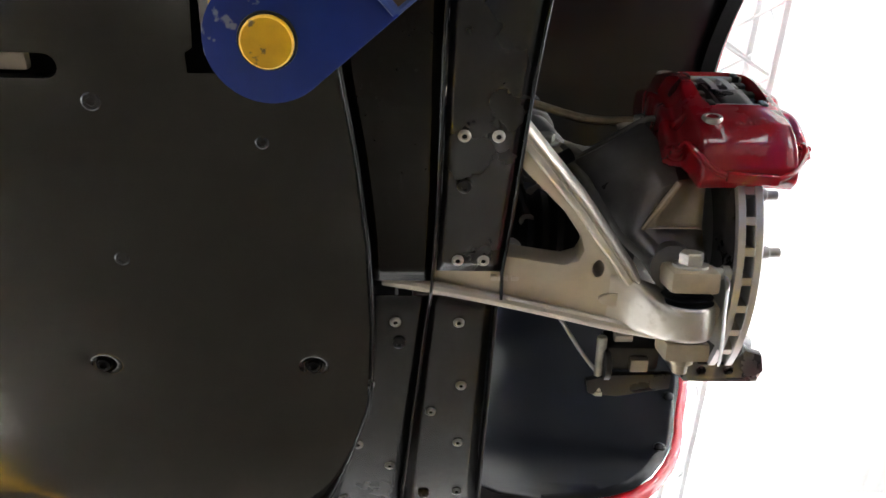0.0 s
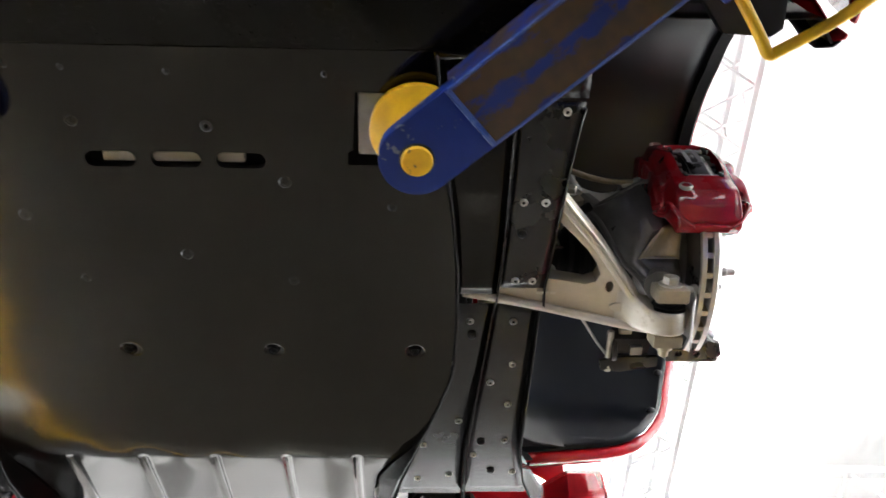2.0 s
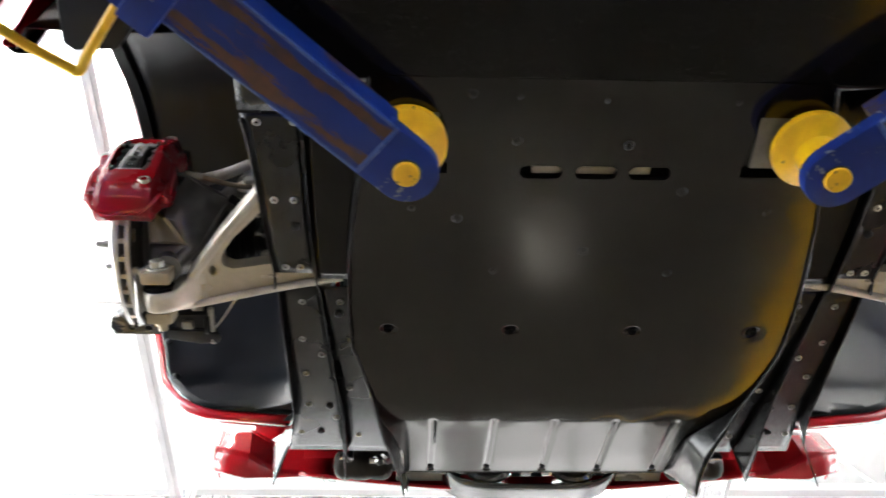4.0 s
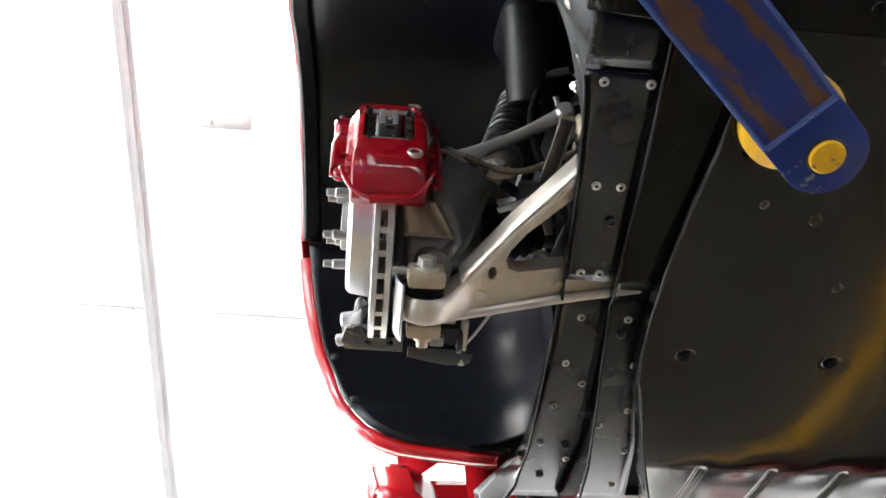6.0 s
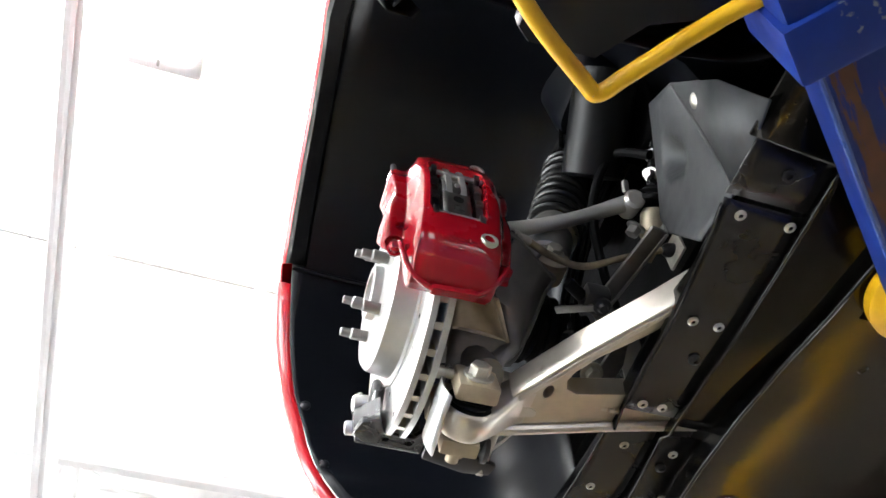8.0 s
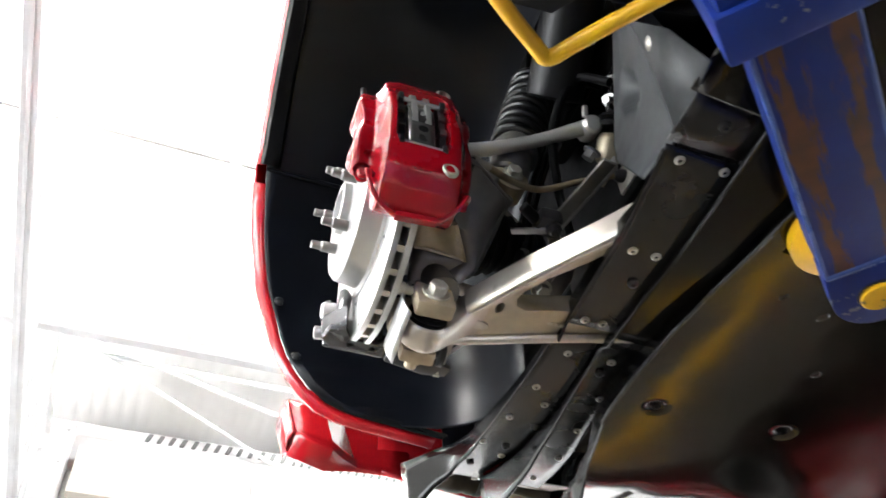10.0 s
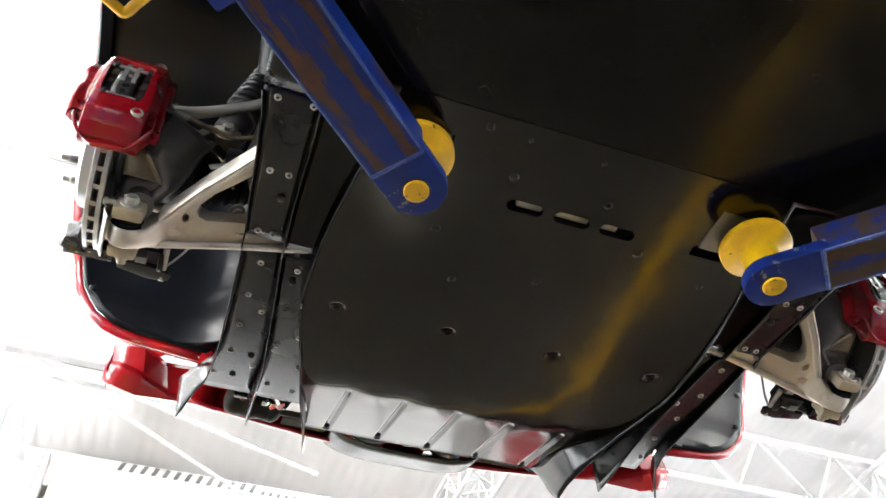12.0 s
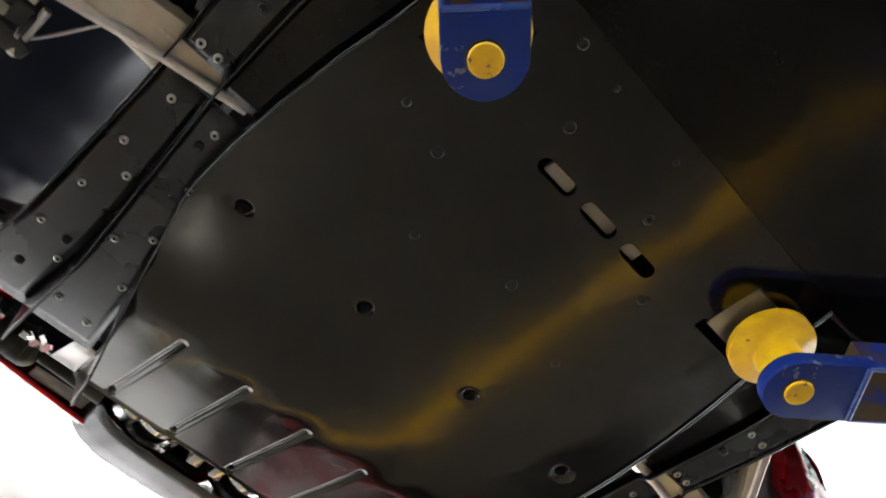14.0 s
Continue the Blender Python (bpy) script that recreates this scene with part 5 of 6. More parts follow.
    for i in range(5):
        a = radians((54 if s > 0 else 36) + 72 * i)
        p = Vector((0.820, hub.y + 0.057 * math.cos(a), hub.z + 0.057 * math.sin(a)))
        c("wheel_stud", lathe(p, p + Vector((1, 0, 0)), [(0, 0.0075), (0.026, 0.0075), (0.028, 0.0058), (0.040, 0.0055), (0.041, 0.0045)], 14), M_STEEL, disc, "grey threaded wheel stud")
    rnd = random.Random(5)
    # no holes cut: thin black discs stand for the dark inside them
    for i in range(24):
        a = 2 * math.pi * i / 24
        k = 0.128 + 0.014 * (i % 4)
        p = Vector((0.7893, hub.y + k * math.cos(a), hub.z + k * math.sin(a)))
        c("drill_dot", lathe(p, p + Vector((1, 0, 0)), [(0, 0.0032), (0.0004, 0.0032)], 10), M_BLACK, disc, "black disc for the dark of a drilled hole")

    caliper(c)
    # second bracket and parking brake behind the disc
    br = c("brake_bracket", prism([(0.738, -0.012), (0.738, 0.018), (0.812, 0.018), (0.826, 0.006), (0.820, -0.016), (0.800, -0.022), (0.790, -0.004), (0.752, -0.004), (0.745, -0.016)], 1.908, 1.918,
           [circle(0.757, 0.006, 0.0050, 0.0045, 12), circle(0.787, 0.006, 0.0050, 0.0045, 12)], bevel=0.002), M_BRKT, None, "bright folded bracket behind the disc")
    c("bracket_web", box(0.738, 0.822, 0.014, 0.021, 1.908, 1.962, 0.003), M_BRKT, br)
    c("bracket_end", prism([(0.800, -0.022), (0.826, 0.006), (0.826, 0.018), (0.812, 0.018), (0.796, -0.012)], 1.918, 1.952, bevel=0.003), M_BRKT, br)
    for p, h in (((0.803, -0.004), 0.040), ((0.819, 0.018), 0.034)):
        c("finger", rodbox((p[0], p[1], 1.948), (p[0] - 0.004, p[1] - 0.004, 1.948 + h), 0.020, 0.012, 0.005), M_BRKT, br)
    c("boss", lathe((0.814, 0.008, 1.962), (0.85, 0.014, 1.962), [(-0.01, 0.012), (0.012, 0.012), (0.015, 0.009), (0.016, 0.004)], 18), M_MACH, br)
    c("boss", lathe((0.826, 0.024, 1.934), (0.85, 0.030, 1.934), [(-0.01, 0.009), (0.006, 0.009), (0.008, 0.006)], 16), M_MACH, br)
    pb = c("parking_brake", box(0.655, 0.715, -0.012, 0.020, 1.925, 1.965, 0.007), M_BLACKMET, None, "black parking brake actuator with plated bolts")
    c("lever", prism([(0.634, 0.030), (0.638, 0.048), (0.672, 0.052), (0.730, 0.040), (0.730, 0.020), (0.66, 0.022)], 1.920, 1.928, bevel=0.002), M_BLACKMET, pb)
    c("pivot", rod((0.650, -0.020, 1.935), (0.650, 0.046, 1.925), 0.006, 12, 0.001), M_ZINC, pb)
    c("side_disc", lathe((0.652, 0.012, 1.93), (0.662, 0.012, 1.93), [(0, 0.016), (0.001, 0.019), (0.007, 0.019), (0.008, 0.016)], 20), M_BLACKMET, pb)
    c("cable_bolt", hexnut((0.664, -0.018, 1.940), (0.684, -0.018, 1.940), 0.0075), M_ZINC, pb)
    c("return_arm", box(0.680, 0.700, -0.002, 0.014, 1.915, 1.925, 0.002), M_STEEL, pb)
    c("pivot_nut", hexnut((0.650, 0.040, 1.928), (0.650, 0.052, 1.926), 0.008), M_ZINC, pb)
    c("brake_cable", tube([(0.650, 0.030, 1.935), (0.632, 0.010, 1.945), (0.612, -0.018, 1.956), (0.592, -0.046, 1.968)], 0.0024, 8), M_MACH, pb, "bright brake cable")
    c("cable_end", hexnut((0.555, -0.063, 1.95), (0.535, -0.066, 1.95), 0.008), M_ZINC, pb)

    # drive shaft
    sh = c("drive_shaft", rod((0.40, hub.y, hub.z + 0.01), (0.72, hub.y, hub.z), 0.018, 20), M_BLACKMET, None, "black drive shaft with ribbed boots")
    for a, b, k in (((0.53, 0.63), (0.024, 0.052), 1), ((0.43, 0.51), (0.048, 0.026), 2)):
        prof = []
        for i in range(13):
            t = i / 12
            prof.append(((a[1] - a[0]) * t, b[0] + (b[1] - b[0]) * t + (0.004 if i % 2 else -0.002)))
        c("boot", lathe((a[0], hub.y, hub.z + 0.005), (a[1], hub.y, hub.z + 0.005), prof, 26), M_BLACK, sh)
    c("joint_cup", lathe((0.63, hub.y, hub.z), (0.74, hub.y, hub.z), [(0, 0.050), (0.005, 0.058), (0.08, 0.060), (0.11, 0.045)], 28), M_BLACKMET, sh)

    # upper arm
    lift = 0.03 if s > 0 else 0.0
    ua = c("upper_arm", tube([(0.722, -0.150, 2.165), (0.655, -0.168 + lift, 2.172), (0.575, -0.197 + lift, 2.190), (0.502, -0.232 + lift, 2.211)], 0.013, 14, None, 6, (0.015, 0.012, 0.0105, 0.010, 0.012)), M_FORGED, None, "bright forged upper control arm")
    c("arm_joint", lathe((0.498, -0.250 + lift, 2.200), (0.492, -0.215 + lift, 2.222), [(0, 0.011), (0.004, 0.0150), (0.040, 0.0150), (0.044, 0.011)], 20), M_FORGED, ua)
    c("ball_stud", hexnut((0.505, -0.243 + lift, 2.222), (0.508, -0.253 + lift, 2.236), 0.005), M_STEEL, ua)
    c("bush_block", lathe((0.462, -0.212, 2.170), (0.466, -0.246, 2.206), [(-0.006, 0.012), (0, 0.018), (0.032, 0.019), (0.040, 0.015)], 20), M_TAN, ua, "tan cast bush housing")
    c("bush", lathe((0.466, -0.244, 2.204), (0.468, -0.268, 2.230), [(0, 0.016), (0.003, 0.024), (0.009, 0.025), (0.013, 0.019), (0.018, 0.023), (0.024, 0.017)], 22), M_BLACK, ua)
    c("arm_bolt", hexnut((0.492, -0.222, 2.170), (0.498, -0.212, 2.160), 0.010, None, 0.014), M_STEEL, ua)
    br = c("upper_bracket", rodbox((0.462, -0.262, 2.225), (0.460, -0.300, 2.290), 0.034, 0.010, 0.003), M_BRKT, ua, "dark glossy upper bracket")
    for q in ((0.474, -0.272, 2.240), (0.472, -0.288, 2.268)):
        c("bracket_bolt", hexnut(q, (q[0] + 0.012, q[1] - 0.004, q[2] - 0.008), 0.0075, None, 0.011), M_STEEL, br)
    c("rear_arm", tube([(0.70, -0.13, 2.17), (0.62, -0.09, 2.175), (0.53, -0.03, 2.185)], 0.013, 12), M_CAST, ua)

    # coil spring and damper
    lo, hi = Vector((0.600, -0.145, 2.150)), Vector((0.508, -0.186, 2.492))
    dm = c("damper", rod(lo, lo.lerp(hi, 0.24), 0.032, 26, 0.004), M_STEEL, None, "coil-over damper with a black spring")
    axis = (hi - lo).normalized()
    up = axis.orthogonal().normalized()
    side = axis.cross(up)
    coil = [lo + axis * (0.072 + 0.18 * i / 198) + 0.036 * (math.cos(i * 2 * math.pi / 22) * up + math.sin(i * 2 * math.pi / 22) * side) for i in range(199)]
    c("spring", tube(coil, 0.0062, 10, None, 0), M_COIL, dm, "black coil spring")
    c("spring_seat", lathe(lo + axis * 0.05, hi, [(0, 0.030), (0.004, 0.037), (0.016, 0.038), (0.020, 0.026)], 28), M_STEEL, dm)
    c("lower_eye", lathe(lo + Vector((0, -0.02, -0.012)), lo + Vector((0, 0.02, -0.012)), [(0, 0.020), (0.003, 0.027), (0.037, 0.027), (0.04, 0.020)], 22), M_TAN, dm)
    c("eye_bolt", hexnut(lo + Vector((0.0, -0.022, -0.012)), lo + Vector((0, -0.034, -0.012)), 0.011, None, 0.016), M_ZINC, dm)
    c("bump_cover", rod(lo.lerp(hi, 0.24), hi, 0.0265, 20), M_BLACK, dm)

    # brake hose with its bracket
    # the hose hangs lower on one side
    bow = [(0.647, -0.224, 2.066), (0.616, -0.225, 2.078), (0.572, -0.231, 2.100), (0.52, -0.235, 2.110)] if s > 0 else [(0.668, -0.222, 2.060), (0.625, -0.200, 2.075), (0.575, -0.190, 2.085), (0.52, -0.205, 2.105)]
    hs = c("brake_hose", tube([(0.690, -0.229, 2.052), *bow, (0.470, -0.225, 2.116)], 0.0048, 10), M_HOSE, None, "braided brake hose with plated ends")
    c("hose_end", lathe((0.694, -0.229, 2.052), (0.662, -0.220, 2.062), [(0, 0.0085), (0.010, 0.0085), (0.011, 0.0065), (0.022, 0.0068), (0.030, 0.0055)], 12), M_ZINC, hs)
    c("hose_clip", box(0.452, 0.456, -0.250, -0.212, 2.092, 2.136, 0.001), M_ZINC, hs)
    c("hose_nut", lathe((0.470, -0.226, 2.115), (0.44, -0.232, 2.117), [(0, 0.006), (0.006, 0.010), (0.016, 0.010), (0.017, 0.007), (0.024, 0.007)], 12), M_BLACKMET, hs)
    st = c("brace", rodbox((0.548, -0.168, 2.044), (0.532, -0.300, 2.030), 0.022, 0.006, 0.002), M_DARKMET, None, "folded grey steel brace behind the hose")
    c("brace_flange", rodbox((0.538, -0.165, 2.050), (0.522, -0.298, 2.036), 0.004, 0.022, 0.001), M_STEEL, st)
    c("brace_foot", prism([(0.555, -0.175), (0.530, -0.150), (0.520, -0.110), (0.532, -0.108), (0.545, -0.142), (0.566, -0.160)], 2.040, 2.046, bevel=0.001), M_DARKMET, st)
    tag = c("hose_tag", box(0.478, 0.494, -0.226, -0.206, 2.108, 2.128, 0.001), M_TAN, hs, "small tan tag on the hose")
    for k in range(3):
        c("tag_bar", box(0.4795, 0.4925, -0.2268, -0.2255, 2.111 + 0.006 * k, 2.113 + 0.006 * k), M_BLACK, tag)
    # hoses, looms and small actuators inside the well
    c("roll_bar_link", tube([(0.470, -0.268, 2.285), (0.486, -0.249, 2.313), (0.505, -0.225, 2.290), (0.535, -0.175, 2.21), (0.56, -0.13, 2.11), (0.57, -0.11, 2.04)], 0.0095, 12), M_BLADE, None, "black anti-roll bar link")
    c("wiring_loom", tube([(0.49, -0.30, 2.24), (0.520, -0.262, 2.29), (0.545, -0.215, 2.22), (0.53, -0.17, 2.13), (0.49, -0.12, 2.06)], 0.007, 10), M_BLACK, None, "black sleeved wiring loom")
    c("vent_pipe", tube([(0.552, -0.184, 2.396), (0.550, -0.203, 2.45), (0.545, -0.245, 2.56), (0.540, -0.30, 2.68)], 0.0042, 10), M_BLADE, None, "thin black vent pipe")
    sen = c("level_sensor", box(0.556, 0.588, -0.205, -0.172, 2.006, 2.030, 0.005), M_BLACKMET, None, "black ride height sensor with a plated pivot")
    c("pivot", lathe((0.566, -0.190, 2.006), (0.566, -0.195, 1.98), [(0, 0.012), (0.006, 0.011), (0.008, 0.007), (0.012, 0.005)], 16), M_BLACKMET, sen)
    c("lever", rodbox((0.566, -0.192, 2.000), (0.612, -0.158, 2.020), 0.010, 0.004, 0.001), M_STEEL, sen)
    c("plug", rod((0.588, -0.188, 2.018), (0.612, -0.200, 2.024), 0.008, 14, 0.001), M_BLACK, sen)
    sub = c("subframe_bracket", rodbox((0.522, -0.078, 1.995), (0.494, -0.126, 2.034), 0.030, 0.005, 0.001), M_STEEL, None, "bare steel subframe bracket behind the arm")
    c("web", rodbox((0.494, -0.126, 2.034), (0.466, -0.080, 1.998), 0.030, 0.005, 0.001), M_STEEL, sub)
    c("nut", hexnut((0.545, -0.100, 1.985), (0.545, -0.104, 1.972), 0.010, None, 0.015), M_ZINC, sub)
    tr = c("toe_link", rod((0.44, -0.02, 2.01), (0.70, -0.03, 2.03), 0.010, 14), M_CAST, None, "slim toe control link")
    c("link_end", lathe((0.66, -0.03, 2.005), (0.66, -0.03, 2.055), [(0, 0.010), (0.01, 0.017), (0.04, 0.017), (0.05, 0.010)], 18), M_BLACKMET, tr)
    c("filler_canister", lathe((0.530, -0.212, 2.304), (0.546, -0.335, 2.372), [(-0.001, 0.030), (0, 0.040), (0.004, 0.045), (0.05, 0.046), (0.16, 0.048)], 32), M_CANISTER, None, "black canister hung in the wheel well")

    c("strut_tower", block([(2.30, 0.455, 0.482, -0.30, -0.10), (2.34, 0.450, 0.488, -0.34, -0.08), (2.45, 0.445, 0.500, -0.37, -0.06), (2.60, 0.44, 0.520, -0.40, -0.04)], 32, 0.5), M_BLACK, None, "black strut tower above the coil spring", 60)
    c("duct_cover", block([(2.455, 0.452, 0.560, -0.335, -0.200), (2.475, 0.448, 0.568, -0.345, -0.195), (2.58, 0.446, 0.580, -0.385, -0.19), (2.72, 0.445, 0.600, -0.42, -0.18)], 36, 0.5), M_LINER, None, "dark grey plastic cover over the canister", 60)
    # shield ahead of the wheel
    up = bmesh.new()
    A, A2, C, B, D = (Vector(p) for p in ((0.573, -0.530, 1.886), (0.563, -0.507, 1.893), (0.550, -0.436, 2.150), (0.567, -0.497, 2.012), (0.526, -0.414, 1.938)))
    up.faces.new([up.verts.new(p) for p in (C, B, A, D)])
    bmesh.ops.triangulate(up, faces=up.faces[:])
    wf = c("well_shield", up, M_SHEET, None, "dark grey folded metal shield ahead of the wheel well", 25, 0.003)
    rows = [[(0.550, -0.436, 2.150), (0.530, -0.400, 2.210), (0.490, -0.344, 2.318)],
            [(0.546, -0.434, 2.090), (0.508, -0.362, 2.165), (0.488, -0.291, 2.184)],
            [(0.540, -0.430, 2.030), (0.510, -0.347, 2.100), (0.489, -0.268, 2.124)],
            [(0.532, -0.422, 1.975), (0.516, -0.345, 2.025), (0.499, -0.276, 2.070)],
            [(0.525, -0.412, 1.936), (0.531, -0.380, 1.934), (0.536, -0.350, 1.930)]]
    grid = []
    for r in rows:
        p, q, w = (Vector(v) for v in r)
        grid.append([p * (1 - t) ** 2 + (2 * q - p / 2 - w / 2) * 2 * t * (1 - t) + w * t * t for t in np.linspace(0, 1, 25)])
    fine = []
    for i in range(len(grid) - 1):
        for t in np.linspace(0, 1, 7)[:-1]:
            fine.append([a.lerp(b, t) for a, b in zip(grid[i], grid[i + 1])])
    fine.append(grid[-1])
    dent = Vector((0.500, -0.350, 2.130))
    for row in fine:
        for v in row:
            k = max(0.0, 1 - ((v.z - dent.z) / 0.055) ** 2 - ((v.y - dent.y - 0.3 * (v.z - dent.z)) / 0.026) ** 2) ** 0.5
            v += Vector((-0.026, -0.010, 0.0)) * k
    c("lower_fold", sheet(fine), M_SHEET, wf, "", 50, 0.003)
    c("dent_screw", lathe((0.478, -0.362, 2.142), (0.50, -0.345, 2.12), [(-0.004, 0.005), (0.002, 0.005), (0.003, 0.003)], 12), M_STEEL, wf)
    c("shield_bolt", lathe((0.549, -0.451, 2.067), (0.60, -0.43, 2.06), [(0, 0.010), (0.004, 0.0095), (0.006, 0.006), (0.007, 0.002)], 16), M_ZINC, wf)


def rodbox(a, b, w, h, bevel=0.003):
    """A bar from a to b, w wide across the level and h high."""
    a, b = Vector(a), Vector(b)
    z = (b - a).normalized()
    x = z.cross(Vector((0, 0, 1)))
    x = x.normalized() if x.length > 0.05 else Vector((1, 0, 0))
    y = z.cross(x)
    m = Matrix((x, y, z)).transposed().to_4x4()
    m.translation = a
    bm = box(-w / 2, w / 2, -h / 2, h / 2, 0, (b - a).length, bevel, 2)
    bmesh.ops.transform(bm, matrix=m, verts=bm.verts)
    return bm


def bmesh_upright():
    """The upright: a cast hub carrier, a swept rib to the joint, and webs to the caliper and damper."""
    b = lathe((0.690, -0.088, 2.070), (0.80, -0.088, 2.070), [(0, 0.060), (0.006, 0.068), (0.040, 0.074), (0.062, 0.080), (0.066, 0.076)], 40)
    # swept band from the caliper mount round to the joint
    left = [(0.618, -0.178, 2.055), (0.632, -0.172, 2.030), (0.643, -0.160, 2.000), (0.660, -0.140, 1.958), (0.684, -0.125, 1.928), (0.697, -0.122, 1.905)]
    right = [(0.690, -0.232, 2.045), (0.712, -0.212, 1.990), (0.712, -0.198, 1.957), (0.680, -0.148, 1.951), (0.706, -0.128, 1.926), (0.738, -0.128, 1.905)]
    under, over = [], []
    for p, q in zip(left, right):
        p, q = Vector(p), Vector(q)
        row = [p.lerp(q, t) + Vector((-0.15, -0.25, -1.0)) * 0.017 * math.sin(math.pi * t) for t in np.linspace(0, 1, 13)]
        under.append(row)
        over.append([v + Vector((0, 0.010, 0.024)) for v in row])
    sheet(under, b)
    sheet(over, b)
    sheet([[r[0] for r in under], [r[0] for r in over]], b)
    sheet([[r[-1] for r in under], [r[-1] for r in over]], b)
    sheet([under[0], over[0]], b)
    tube([Vector(p) + Vector((0, 0.003, 0.010)) for p in left], 0.008, 10, b, 4)
    tube([left[0], (0.655, -0.206, 2.050), right[0], (0.705, -0.235, 2.045)], 0.0035, 8, b, 4)
    merge(b, rodbox((0.705, -0.105, 2.075), (0.700, -0.205, 2.085), 0.030, 0.05, 0.008))
    merge(b, rodbox((0.69, -0.11, 2.05), (0.615, -0.140, 2.138), 0.06, 0.024))
    tube([(0.705, -0.10, 2.10), (0.708, -0.135, 2.15), (0.716, -0.150, 2.185)], 0.022, 14, b, 4)
    tube([(0.705, -0.125, 1.905), (0.712, -0.110, 1.950), (0.715, -0.098, 2.000)], 0.024, 14, b, 4)
    return b


def block(sections, n=40, power=0.42):
    """A rounded solid through level sections: z, x0, x1, y0, y1."""
    b = bmesh.new()
    rings = []
    for z, x0, x1, y0, y1 in sections:
        ring = []
        for t in np.linspace(0, 2 * math.pi, n + 1)[:-1]:
            p, q = math.cos(t), math.sin(t)
            ring.append(b.verts.new(((x0 + x1) / 2 + (x1 - x0) / 2 * math.copysign(abs(p) ** power, p), (y0 + y1) / 2 + (y1 - y0) / 2 * math.copysign(abs(q) ** power, q), z)))
        rings.append(ring)
    for p, q in zip(rings, rings[1:]):
        for i in range(n):
            b.faces.new((p[i], p[(i + 1) % n], q[(i + 1) % n], q[i]))
    b.faces.new(rings[0])
    b.faces.new(rings[-1])
    return b


HUB_Y, HUB_Z = -0.088, 2.066
FACE_A = (-49, -47.5, -45, -38, -30, -22, -14, 18, 25, 30, 33, 35)
FACE_R = (0.176, 0.191, 0.197, 0.2005, 0.2005, 0.1925, 0.1885, 0.1855, 0.187, 0.186, 0.178, 0.160)


def ring_point(x, a, r):
    """A place round the hub: a degrees above the level, ahead of the wheel."""
    return Vector((x, HUB_Y - r * math.cos(radians(a)), HUB_Z + r * math.sin(radians(a))))


def caliper_radius(x, a):
    face = lin(a, FACE_A, FACE_R)
    # ledges either side of the bridge over the piston bores, waisted between them
    waist = math.exp(-((a + 3) / 7.0) ** 2)
    ledge_o = lin(a, (-43, -40, -38, 20, 24, 28), (0.115, 0.158, 0.1665, 0.1665, 0.158, 0.12)) - 0.004 * waist
    ledge_i = lin(a, (-47, -44, -42, 25, 28, 31), (0.115, 0.163, 0.1690, 0.1690, 0.158, 0.12)) - 0.003 * waist
    out_edge = 0.854 - 0.006 * waist - 0.004 * step(a, 10, 24)
    in_edge = 0.701 + 0.004 * waist
    o = step(x, 0.8165 + 0.004 * step(-a, 15, 40), 0.833)
    i = 1 - step(x, 0.712, 0.727 + 0.006 * math.exp(-((a - 2) / 5.0) ** 2))
    r = face + (ledge_o - face) * o if x > 0.77 else face + (ledge_i - face) * i
    # crowned face
    r -= 0.0035 * (abs(x - 0.772) / 0.045) ** 4 if abs(x - 0.772) < 0.045 else 0.0035
    # rounded outer and inner sides
    for e in (x - out_edge + 0.007, in_edge + 0.007 - x):
        if e > 0:
            r -= 0.06 if e >= 0.007 else 0.007 - math.sqrt(max(0.0, 0.007 ** 2 - e * e))
    # pipe recesses at both lower corners
    for px, pa in ((0.839, -34), (0.708, -36)):
        d = math.hypot((x - px) / 0.012, (a - pa) / 4.0)
        r -= 0.007 * (1 - step(d, 0.75, 1.05))
    # blind bores
    for px, pa in ((0.835, -24), (0.715, -22)):
        d = math.hypot((x - px) / 0.0062, (a - pa) / 2.1)
        r -= 0.006 * (1 - step(d, 0.75, 1.0))
    # open window
    wx, wa = abs(x - 0.7755) / 0.0345, abs(a + 1.3) / 18.6
    d = (wx ** 9 + wa ** 9) ** (1 / 9)
    return r - 0.034 * (1 - step(d, 0.965, 1.0))


